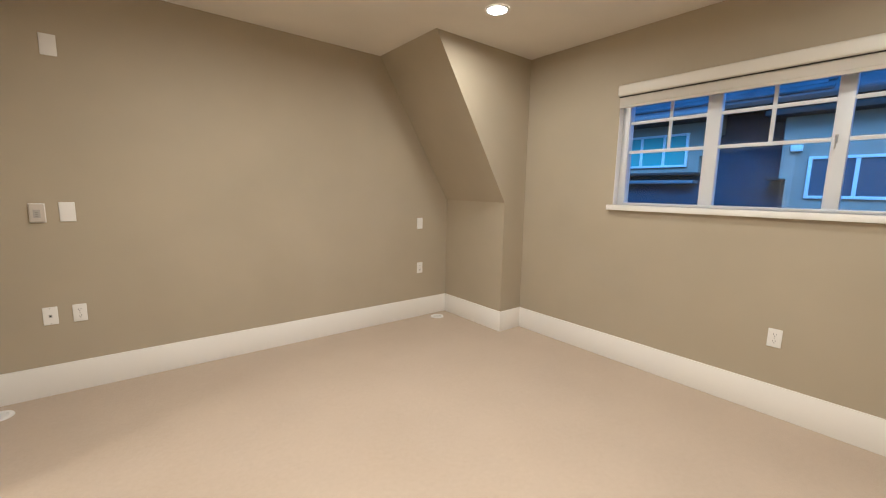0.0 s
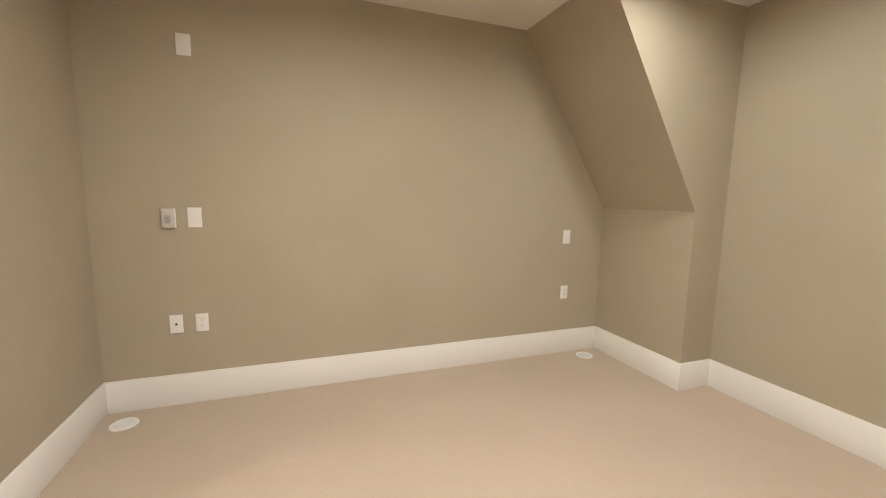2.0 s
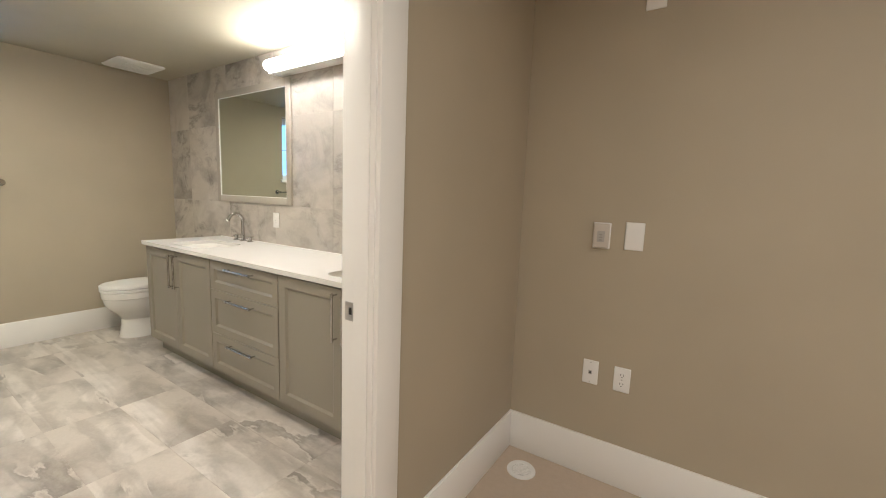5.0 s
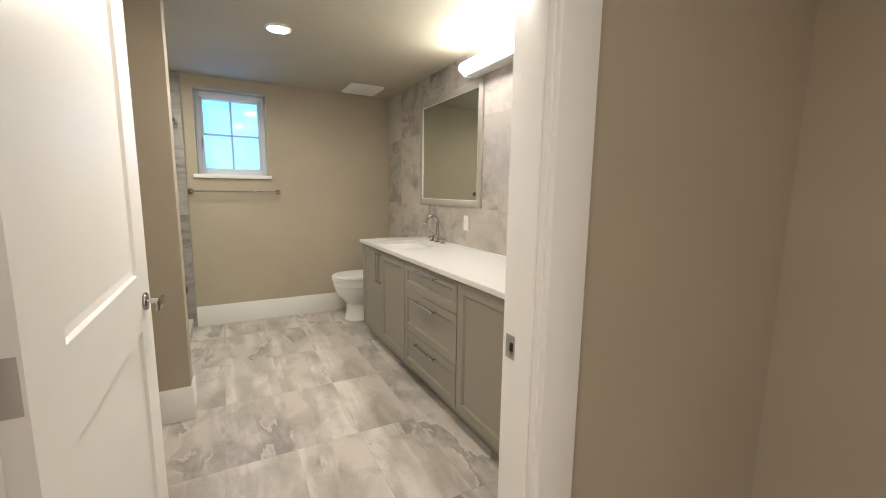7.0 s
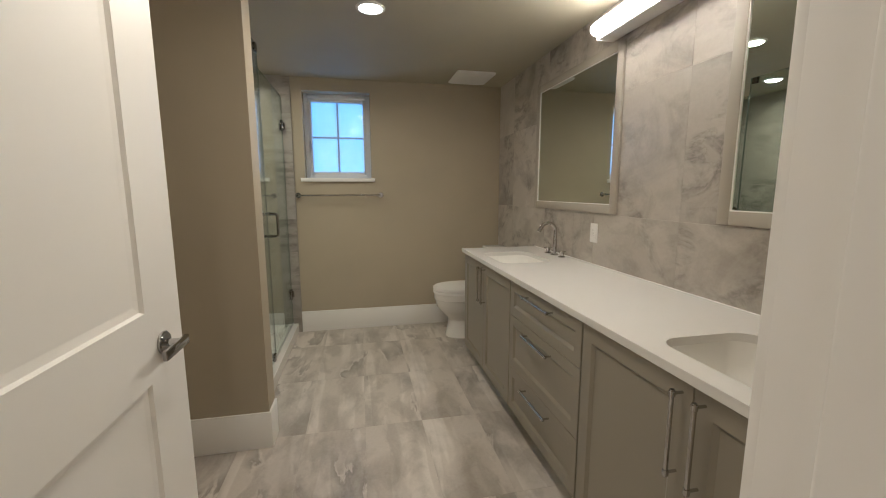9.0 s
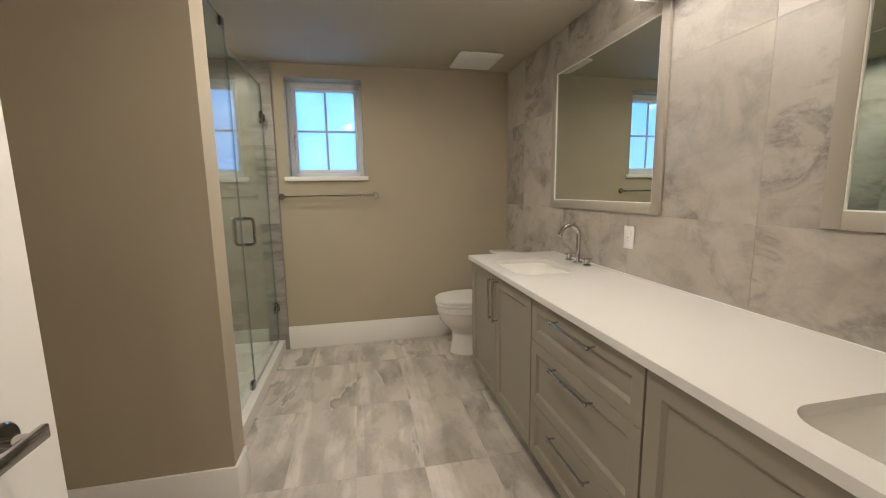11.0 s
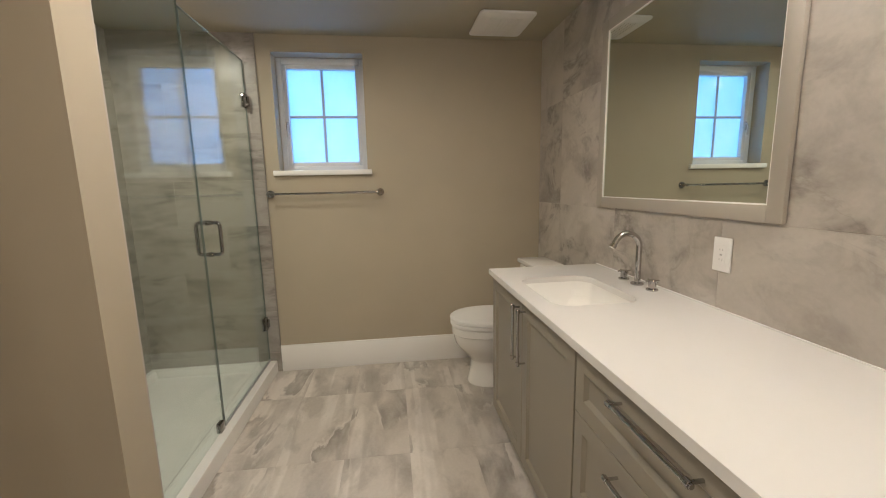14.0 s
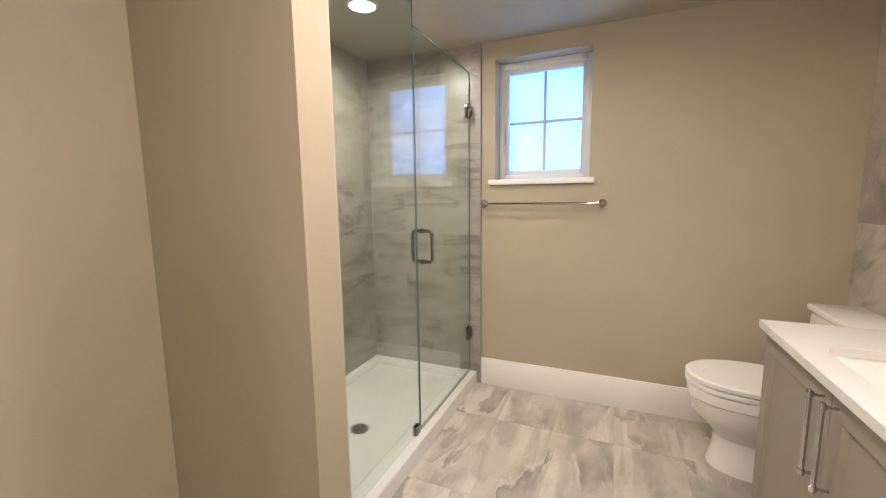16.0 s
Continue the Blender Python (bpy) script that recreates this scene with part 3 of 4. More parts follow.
# bedroom window: three lights, each with dividers in its upper part
win1 = tagged(new("window_1"), "wide white vinyl window of three divided lights", "window", kind="structure")
FX0, FX1 = XE + 0.055, XE + 0.125
part("window_frame", window_frame_mesh(WY0, WY1, WZ0, WZ1, FX0, FX1, 0.062, 0.045, 0.02), VINYL, win1)
mull = [(0.948, 1.034), (0.322, 0.394)]
for a, b in mull:
    part("mullion", B(FX0 + 0.010, a, WZ0 + 0.02, FX1 - 0.01, b, WZ1 - 0.045, bevel=0.004), VINYL, win1)
lights = [(1.034, WY1 - 0.062), (0.394, 0.948), (WY0 + 0.062, 0.322)]
for a, b in lights:
    p = part("pane", B(FX0 + 0.030, a, WZ0 + 0.02, FX0 + 0.036, b, WZ1 - 0.045), PANE, win1, smooth=0)
    p.visible_shadow = False
    for z in (1.672, 1.892):
        part("muntin", B(FX0 + 0.018, a, z, FX0 + 0.029, b, z + 0.024, bevel=0.002), VINYL, win1)
    mid = (a + b) / 2 - (0.03 if a > 1 else 0.0)
    part("muntin", B(FX0 + 0.0185, mid - 0.011, 1.690, FX0 + 0.0285, mid + 0.011, WZ1 - 0.045, bevel=0.002), VINYL, win1)
bm = B(FX0 + 0.002, 0.366, 1.66, FX0 + 0.010, 0.380, 1.71, bevel=0.002)
sweep(bm, corner_path([(FX0 + 0.004, 0.373, 1.70), (FX0 - 0.012, 0.373, 1.695), (FX0 - 0.014, 0.373, 1.63)], 0.006), 0.004)
part("latch", bm, BRUSHED, win1, "metal window latch")
structure("trim_window_sill", B(XE - 0.045, WY0 - 0.06, WZ0 - 0.040, FX0, WY1 + 0.030, WZ0, bevel=0.004), TRIM, "long white painted window stool", "window sill")
bm = bmesh.new()
box(bm, XE + 0.002, WY1 - 0.006, WZ0, FX0, WY1 - 0.0005, WZ1 - 0.0061)
box(bm, XE + 0.002, WY0 + 0.0005, WZ0, FX0, WY0 + 0.006, WZ1 - 0.0061)
box(bm, XE + 0.002, WY0, WZ1 - 0.006, FX0, WY1, WZ1 - 0.0005)
structure("trim_window_reveal", bm, TRIM, "white painted window reveal", "window trim")

# roller blind, drawn up
blind = thing("roller_blind", pose(XE, (WY0 + WY1) / 2, 2.088), "cream roller blind drawn up in a slim cassette", "blind")
hw = (WY1 - WY0) / 2 - 0.012
part("cassette", B(-0.075, -hw, 0.003, -0.001, hw, 0.085, bevel=0.014, seg=4), plain("cream_metal", (0.66, 0.62, 0.54), 0.4), blind, "cream metal cassette")
part("fabric", B(-0.050, -hw + 0.012, -0.062, -0.047, hw - 0.012, 0.0), FABRIC, blind, "cream woven fabric")
part("hem_bar", B(-0.056, -hw + 0.012, -0.085, -0.041, hw - 0.012, -0.063, bevel=0.005), FABRIC, blind, "fabric-wrapped hem bar")
# near-black strip that paints in the shade below the cassette
part("shadow_gap", B(-0.060, -hw + 0.01, -0.003, -0.030, hw - 0.01, 0.0028), DARK, blind, "near-black strip standing in for shade under the cassette")
bm = bmesh.new()
for k in range(60):
    cz = -0.09 - k * 0.012
    cyl(bm, (-0.035, hw - 0.035, cz), (-0.035, hw - 0.035, cz - 0.009), 0.0022, seg=6)
part("bead_chain", bm, PLASTIC, blind, "white bead chain")

# ---------------------------------------------------------------- bathroom door, standing open
door = tagged(new("door_1"), "open white two-panel door with a chrome lever", "door", kind="structure")
LX1, LX0, LY1 = -0.868, -1.870, 1.456
LY0 = LY1 - 0.036
bm = bmesh.new()
ST = 0.187
px0, px1 = LX0 + ST, LX1 - 0.165
panels = ((0.24, 0.868), (1.052, DZ - 0.165))
bm = sheet_with_holes([(LX0, 0.012, 0), (LX1, 0.012, 0), (LX1, DZ - 0.005, 0), (LX0, DZ - 0.005, 0)],
                      [[(px0, a, 0), (px1, a, 0), (px1, b, 0), (px0, b, 0)] for a, b in panels], 0.036)
bm.transform(Matrix(((1, 0, 0, 0), (0, 0, 1, LY1), (0, 1, 0, 0), (0, 0, 0, 1))))
part("leaf_frame", bm, DOORP, door, smooth=0)
for z0, z1 in panels:
    bm = bmesh.new()
    for y, s in ((LY1, -1), (LY0, 1)):
        rings = [[(px0 + i, y + s * d, z0 + i), (px1 - i, y + s * d, z0 + i), (px1 - i, y + s * d, z1 - i), (px0 + i, y + s * d, z1 - i)]
                 for i, d in ((0.0, 0.001), (0.004, 0.010), (0.022, 0.0125), (0.022, 0.0125))]
        loft(bm, rings[:3], caps=(False, True))
    part("panel", bm, DOORP, door, smooth=0)
KX, KZ = -1.752, 0.952


def lever(parent, y, s):
    h = part("door_handle", cyl(bmesh.new(), (KX, y, KZ), (KX, y + s * 0.011, KZ), 0.031, 32, bevel=0.003), DARKCHROME, parent, "round chrome rosette with a flat lever")
    part("neck", cyl(bmesh.new(), (KX, y + s * 0.011, KZ), (KX, y + s * 0.056, KZ), 0.0095, 20), CHROME, h)
    part("lever", B(KX - 0.024, min(y + s * 0.045, y + s * 0.057), KZ - 0.013, KX + 0.105, max(y + s * 0.045, y + s * 0.057), KZ + 0.013, bevel=0.003), DARKCHROME, h)


lever(door, LY1, 1)
lever(door, LY0, -1)
part("latch_plate", B(LX0 - 0.0015, LY0 + 0.006, KZ - 0.03, LX0 + 0.001, LY1 - 0.006, KZ + 0.03), BRUSHED, door)
for z in (0.25, 1.05, 1.82):
    bm = cyl(bmesh.new(), (LX1 + 0.006, LY0 - 0.004, z - 0.045), (LX1 + 0.006, LY0 - 0.004, z + 0.045), 0.006, 12)
    box(bm, LX1 - 0.001, LY0 + 0.001, z - 0.045, LX1 + 0.0015, LY1 - 0.006, z + 0.045)
    part("hinge", bm, BRUSHED, door)
strike = thing("strike_plate", pose(-0.836, DY1, 0.968), "brushed metal strike plate let into the door lining", "strike plate")
bm = sheet_with_holes([(-0.018, -0.029, 0), (0.015, -0.029, 0), (0.015, 0.029, 0), (-0.018, 0.029, 0)], [[(-0.004, -0.012, 0), (0.010, -0.012, 0), (0.010, 0.012, 0), (-0.004, 0.012, 0)]], 0.002)
bm.transform(Matrix.Rotation(radians(90), 4, 'X'))
bm.transform(Matrix.Translation((0, -0.0025, 0)))
part("plate", bm, BRUSHED, strike, smooth=0)
part("latch_hole", B(-0.003, -0.0008, -0.011, 0.009, 0.0, 0.011), DARK, strike, "dark latch hole")
for z in (-0.021, 0.021):
    part("screw", cyl(bmesh.new(), (0.003, -0.0020, z), (0.003, -0.0034, z), 0.004, 10), BRUSHED, strike)

# ---------------------------------------------------------------- recessed lights
def downlight(x, y, z, label):
    d = thing("downlight", pose(x, y, z), label, "ceiling light", "recessed ceiling lights")
    bm = bmesh.new()
    prof = [(0.064, -0.0005), (0.0655, -0.006), (0.070, -0.009), (0.080, -0.004), (0.082, -0.0005)]
    seg = 36
    rings = [[(r * math.cos(2 * math.pi * k / seg), r * math.sin(2 * math.pi * k / seg), zz) for k in range(seg)] for r, zz in prof]
    loft(bm, rings, caps=(False, False))
    part("trim_ring", bm, PLASTIC, d, "white trim ring")
    bm = cyl(bmesh.new(), (0, 0, -0.0045), (0, 0, -0.0008), 0.0652, 36)
    part("lens", bm, LED, d, "glowing warm lens")
    return d


# fittings for the bedroom lamps, the three added ones included
for x, y in BED_LIGHTS:
    downlight(x, y, CZ, "round recessed white ceiling light, switched on; all but one added unseen")
for x, y in BATH_LIGHTS:
    downlight(x, y, BZ, "round recessed bathroom ceiling light, switched on")

# ---------------------------------------------------------------- wall plates and floor registers
def wall_plate(name, m, label, kind, w=0.070, h=0.115):
    """A plate in its own xz plane, facing -y."""
    p = thing(name, m, label, "wall plate" if kind == "blank" else "outlet" if kind != "thermostat" else "thermostat")
    part("plate", B(-w / 2, -0.007, -h / 2, w / 2, 0, h / 2, bevel=0.003, seg=3), PLASTIC, p)
    if kind == "duplex":
        for z in (-0.021, 0.021):
            bm = bmesh.new()
            loft(bm, [[(x, y, z + zz) for x, zz, y in [(px, py, yy) for px, py, _ in rrect(0, 0, 0.033, 0.028, 0.010, 0)]] for yy in (-0.006, -0.0085)])
            s = part("socket", bm, PLASTIC, p)
            bm = bmesh.new()
            for x in (-0.0065, 0.0065):
                box(bm, x - 0.001, -0.0089, z - 0.001, x + 0.001, -0.0083, z + 0.008)
            cyl(bm, (0, -0.0083, z - 0.008), (0, -0.0089, z - 0.008), 0.0024, 10)
            part("slot", bm, DARK, s)
        part("screw", cyl(bmesh.new(), (0, -0.0065, 0), (0, -0.0082, 0), 0.0035, 10), BRUSHED, p)
    elif kind == "decora":
        part("insert", B(-0.0165, -0.009, -0.0335, 0.0165, -0.0065, 0.0335, bevel=0.0015), PLASTIC, p)
        bm = bmesh.new()
        for z in (-0.020, 0.014):
            for x in (-0.006, 0.006):
                box(bm, x - 0.001, -0.0094, z, x + 0.001, -0.0088, z + 0.007)
        box(bm, -0.005, -0.0094, -0.003, 0.005, -0.0088, 0.002)
        part("slot", bm, GREYP, p)
    elif kind == "data":
        part("jack", B(-0.008, -0.010, -0.009, 0.008, -0.0065, 0.009, bevel=0.001), GREYP, p)
        part("jack_hole", B(-0.004, -0.0105, -0.004, 0.004, -0.0098, 0.004), DARK, p)
        for z in (-0.048, 0.048):
            part("screw", cyl(bmesh.new(), (0, -0.0065, z), (0, -0.0082, z), 0.0032, 10), BRUSHED, p)
    elif kind == "thermostat":
        part("body", B(-w / 2 + 0.004, -0.024, -h / 2 + 0.004, w / 2 - 0.004, -0.006, h / 2 - 0.004, bevel=0.006, seg=3), plain("aged_plastic", (0.58, 0.53, 0.46), 0.45), p)
        part("display", B(-0.016, -0.0255, -0.028, 0.016, -0.0235, 0.022, bevel=0.002), GREYP, p, "grey display")
        bm = bmesh.new()
        for k in range(3):
            box(bm, -0.006, -0.0262, -0.022 + k * 0.012, 0.006, -0.0252, -0.016 + k * 0.012)
        part("button", bm, plain("soft_grey_button", (0.30, 0.28, 0.26), 0.5), p)
    else:
        for z in (-0.042, 0.042):
            part("screw", cyl(bmesh.new(), (0, -0.0065, z), (0, -0.0080, z), 0.0032, 10), PLASTIC, p)
    return p


wall_plate("data_outlet", pose(-0.352, YN, 0.523), "white data outlet plate low on the taupe wall", "data")
wall_plate("power_outlet", pose(-0.213, YN, 0.522), "white duplex power outlet low on the wall", "duplex")
wall_plate("thermostat", pose(-0.354, YN, 1.174), "white thermostat with a small grey display", "thermostat", 0.075, 0.118)
wall_plate("blank_plate", pose(-0.218, YN, 1.180), "plain white blank plate beside the thermostat", "blank", 0.076, 0.122)
wall_plate("blank_plate", pose(-0.221, YN, 2.172), "plain white blank plate high on the wall", "blank", 0.076, 0.122)
wall_plate("blank_plate", pose(2.498, YN, 1.013), "white switch plate near the soffit corner", "blank")
wall_plate("power_outlet", pose(2.503, YN, 0.536), "white power outlet near the soffit corner", "duplex")
wall_plate("power_outlet", pose(XE, 0.502, 0.496, 0, 0, -90), "white power outlet below the bedroom window", "duplex")
wall_plate("power_outlet", pose(-2.797, YB - 0.0015, 1.094), "white power outlet on the tiled vanity wall", "decora", 0.074, 0.118)


def register(x, y, r, turn):
    g = thing("floor_register", pose(x, y, 0.0, 0, 0, turn), "round white air outlet set into the beige carpet", "floor vent", "round floor vents")
    bm = bmesh.new()
    seg = 32
    prof = [(r, 0.0), (r * 0.97, 0.006), (r * 0.80, 0.009), (r * 0.66, 0.006), (r * 0.64, 0.001)]
    loft(bm, [[(a * math.cos(2 * math.pi * k / seg), a * math.sin(2 * math.pi * k / seg), z) for k in range(seg)] for a, z in prof], caps=(False, False))
    part("ring", bm, PLASTIC, g)
    part("well", cyl(bmesh.new(), (0, 0, 0.0006), (0, 0, 0.0018), r * 0.64, 28), GREYP, g, "grey grille bed")
    for k in range(-3, 4):
        yy = k * r * 0.16
        half = math.sqrt(max(0.0, (r * 0.62) ** 2 - yy * yy))
        part("slat", B(-half, yy - 0.0028, 0.0018, half, yy + 0.0028, 0.0052), PLASTIC, g)
    return g


register(-0.602, 3.225, 0.070, 20)
register(2.650, 3.255, 0.070, 70)

# ---------------------------------------------------------------- vanity
VY = 2.7935                    # face of doors and drawers
VTOP = 0.872
KICK = 0.112                   # height of the recessed plinth
CAB = [(-3.622, -2.648), (-2.645, -1.913), (-1.910, -0.888)]


def shaker(w, h, rail=0.058, t=0.019, deep=0.010):
    """A shaker front in its own xz plane, origin at its lower left, facing -y."""
    def ring(i, y):
        return [(i, y, i), (w - i, y, i), (w - i, y, h - i), (i, y, h - i)]
    return loft(bmesh.new(), [ring(0, 0), ring(0, -t + 0.0015), ring(0.0015, -t), ring(rail, -t), ring(rail + 0.013, -t + deep), ring(rail + 0.0135, -t + deep)])


def bar_pull(parent, p, length, upright):
    """A round bar handle on two posts, standing off the front at p."""
    x, y, z = p
    d = Vector((0, 0, 1)) if upright else Vector((1, 0, 0))
    c = Vector((x, y, z))
    a, b = c - d * length / 2, c + d * length / 2
    out = Vector((0, -0.032, 0))
    h = part("handle", cyl(bmesh.new(), a + out - d * 0.012, b + out + d * 0.012, 0.0062, 16, bevel=0.0012), CHROME, parent, "polished bar handle")
    for q in (a, b):
        part("post", cyl(bmesh.new(), q, q + out, 0.0042, 14), CHROME, h)
        part("collar", cyl(bmesh.new(), q + out - d * 0.008, q + out + d * 0.008, 0.0085, 16, bevel=0.0012), CHROME, h)
    return h


def cabinet_body(parent, w):
    d = YB - VY - 0.022
    part("side_panel", B(0, 0.020, KICK, 0.018, d, VTOP), CABINET, parent)
    part("side_panel", B(w - 0.018, 0.020, KICK, w, d, VTOP), CABINET, parent)
    part("bottom_panel", B(0.018, 0.020, KICK, w - 0.018, d, KICK + 0.018), CABINET, parent)
    part("back_panel", B(0.018, d - 0.012, KICK + 0.018, w - 0.018, d, VTOP), CABINET, parent)
    part("top_rail", B(0.018, 0.0206, VTOP - 0.05, w - 0.018, 0.036, VTOP), CABINET, parent)
    part("plinth", B(0.0, 0.075, 0.0, w, d, KICK - 0.0002), CABINET, parent)
    # added black sheet: stands in for the shade seen between the fronts
    part("reveal", B(0.004, 0.0125, KICK + 0.005, w - 0.004, 0.0205, VTOP - 0.004), DARK, parent, "black sheet standing in for shade behind the fronts")


G = 0.003
for k in (0, 2):
    x0, x1 = CAB[k]
    w = x1 - x0
    c = thing("vanity_cabinet", pose(x0, VY, 0), "greige shaker vanity cabinet with two doors", "cabinet", "vanity cabinets")
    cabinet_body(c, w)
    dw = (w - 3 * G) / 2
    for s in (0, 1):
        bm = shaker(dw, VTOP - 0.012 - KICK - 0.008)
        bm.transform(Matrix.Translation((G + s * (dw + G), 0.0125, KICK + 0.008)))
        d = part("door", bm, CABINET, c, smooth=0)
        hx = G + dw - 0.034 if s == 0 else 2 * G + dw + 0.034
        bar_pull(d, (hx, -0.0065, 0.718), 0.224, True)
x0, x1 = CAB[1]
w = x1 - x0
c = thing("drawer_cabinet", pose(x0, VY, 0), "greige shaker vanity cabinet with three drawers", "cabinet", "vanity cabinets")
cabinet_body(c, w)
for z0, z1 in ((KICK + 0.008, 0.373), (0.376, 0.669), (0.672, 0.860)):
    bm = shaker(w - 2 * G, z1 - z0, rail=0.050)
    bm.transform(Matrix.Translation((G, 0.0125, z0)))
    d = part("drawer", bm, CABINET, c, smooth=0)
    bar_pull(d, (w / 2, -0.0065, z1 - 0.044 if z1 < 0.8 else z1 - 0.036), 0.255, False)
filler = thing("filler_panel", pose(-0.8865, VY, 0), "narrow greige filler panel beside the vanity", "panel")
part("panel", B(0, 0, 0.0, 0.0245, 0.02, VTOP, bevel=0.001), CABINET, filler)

SINKS = [(-3.157, 3.020), (-1.385, 3.020)]
top = thing("countertop", pose(0, 0, 0.90), "white quartz countertop with two sink cutouts", "countertop")
holes = [rrect(x, y, 0.460, 0.345, 0.075, 0, 8) for x, y in SINKS]
out = [(-3.638, 2.767, 0), (XWB - 0.0015, 2.767, 0), (XWB - 0.0015, YB - 0.001, 0), (-3.638, YB - 0.001, 0)]
bm = sheet_with_holes(out, holes, 0.0275)
ed = [e for e in bm.edges if len(e.link_faces) == 2 and e.calc_face_angle(0) > 1.2]
bmesh.ops.bevel(bm, geom=ed, offset=0.0018, segments=2, affect='EDGES', profile=0.5)
part("slab", bm, QUARTZ, top)
part("sealant_bead", B(-3.636, YB - 0.0055, 0.0003, XWB - 0.002, YB - 0.001, 0.0045, bevel=0.0012), PLASTIC, top, "white sealant bead along the wall")


def sink(x, y):
    s = thing("sink", pose(x, y, 0.872), "white undermount porcelain sink basin", "sink", "vanity sinks")
    bm = bmesh.new()
    rings = []
    for w, h, r, z in ((0.50, 0.39, 0.09, 0.0), (0.466, 0.351, 0.078, 0.0), (0.456, 0.341, 0.078, -0.012), (0.430, 0.312, 0.08, -0.07), (0.385, 0.270, 0.09, -0.115), (0.30, 0.20, 0.08, -0.135), (0.10, 0.08, 0.03, -0.142)):
        rings.append(rrect(0, 0, w, h, r, z, 8))
    under = [rrect(0, 0, w, h, r, z, 8) for w, h, r, z in ((0.12, 0.1, 0.04, -0.155), (0.33, 0.23, 0.09, -0.150), (0.42, 0.30, 0.09, -0.125), (0.47, 0.35, 0.09, -0.07), (0.50, 0.39, 0.09, -0.012))]
    loft(bm, rings + under, caps=(False, False))
    n = len(rings[0])
    bm.verts.ensure_lookup_table()
    first, last = bm.verts[:n], bm.verts[-n:]
    for i in range(n):
        bm.faces.new((last[i], last[(i + 1) % n], first[(i + 1) % n], first[i]))
    part("basin", bm, PORCELAIN, s)
    part("drain", cyl(bmesh.new(), (0, 0, -0.150), (0, 0, -0.139), 0.030, 24, bevel=0.003), CHROME, s, "chrome drain")
    return s


def faucet(x, y):
    f = thing("faucet", pose(x, y, 0.90), "chrome widespread faucet with two cross handles", "faucet", "vanity faucets")
    pts = [Vector((0, 0, 0.01)), Vector((0, 0, 0.12)), Vector((0, 0, 0.170))]
    R = 0.058
    for k in range(1, 15):
        a = radians(180 * k / 14 * 0.86)
        pts.append(Vector((0, -R + R * math.cos(a), 0.170 + R * math.sin(a))))
    e = pts[-1]
    dirn = (pts[-1] - pts[-2]).normalized()
    pts.append(e + dirn * 0.018)
    part("spout", sweep(bmesh.new(), pts, 0.0125, 18), CHROME, f)
    part("nozzle", cyl(bmesh.new(), e + dirn * 0.012, e + dirn * 0.030, 0.0145, 18, bevel=0.002), CHROME, f)
    part("base_flange", cyl(bmesh.new(), (0, 0, 0), (0, 0, 0.010), 0.027, 24, bevel=0.003), CHROME, f)
    for s in (-0.102, 0.102):
        h = part("valve", cyl(bmesh.new(), (s, 0, 0), (s, 0, 0.008), 0.024, 24, bevel=0.002), CHROME, f)
        part("stem", cyl(bmesh.new(), (s, 0, 0.008), (s, 0, 0.046), 0.015, 20, bevel=0.003), CHROME, h)
        bm = cyl(bmesh.new(), (s - 0.030, 0, 0.040), (s + 0.030, 0, 0.040), 0.0042, 12, bevel=0.001)
        cyl(bm, (s, -0.030, 0.040), (s, 0.030, 0.040), 0.0042, 12, bevel=0.001)
        part("cross_handle", bm, CHROME, h)
    return f


for x, y in SINKS:
    sink(x, y)
    faucet(x - 0.010, 3.318)


def wall_mirror(x0, x1, z0, z1, label):
    m = thing("wall_mirror", pose(x0, YB - 0.0015, z0), label, "mirror", "vanity mirrors")
    w, h, f = x1 - x0, z1 - z0, 0.052
    for a, b, c, d in ((0, 0, f, h), (w - f, 0, w, h), (f, 0, w - f, f), (f, h - f, w - f, h)):
        part("frame_rail", B(a, -0.016, b, c, 0, d, bevel=0.002), MFRAME, m)
    bm = bmesh.new()
    for a, b, c, d in ((f, f, f + 0.004, h - f), (w - f - 0.004, f, w - f, h - f), (f + 0.004, f, w - f - 0.004, f + 0.004), (f + 0.004, h - f - 0.004, w - f - 0.004, h - f)):
        box(bm, a, -0.0135, b, c, -0.006, d)
    part("inner_bead", bm, TRIM, m, "pale inner bead")
    part("mirror_glass", B(f - 0.002, -0.009, f - 0.002, w - f + 0.002, -0.004, h - f + 0.002), MIRROR, m, "silvered glass", smooth=0)


wall_mirror(-3.640, -2.590, 1.218, 2.145, "large square mirror in a painted greige frame")
wall_mirror(-1.940, -0.890, 1.218, 2.145, "greige framed mirror over the second sink")

bar = thing("vanity_light", pose(-2.240, YB, 2.212), "long glowing white light bar above the mirrors", "wall light")
part("back_plate", B(-0.458, -0.104, -0.050, 0.458, -0.0015, 0.034, bevel=0.004), PLASTIC, bar, "white metal channel")
bm = bmesh.new()
loft(bm, [[(x, -0.118 + r * math.sin(2 * math.pi * k / 24), r * math.cos(2 * math.pi * k / 24)) for k in range(24)]
          for x, r in ((-0.470, 0.018), (-0.466, 0.030), (-0.455, 0.035), (0.455, 0.035), (0.466, 0.030), (0.470, 0.018))])
part("diffuser", bm, BAR, bar, "glowing white tube")
for x in (-0.474, 0.471):
    part("end_cap", B(x, -0.104, -0.048, x + 0.003, -0.0015, 0.032), PLASTIC, bar)

# ---------------------------------------------------------------- toilet
tlt = thing("toilet", pose(-4.150, YB - 0.012, -0.0005) @ Matrix.Diagonal((1.04, 1.06, 1.05, 1)), "white two-piece porcelain toilet with its lid down", "toilet")


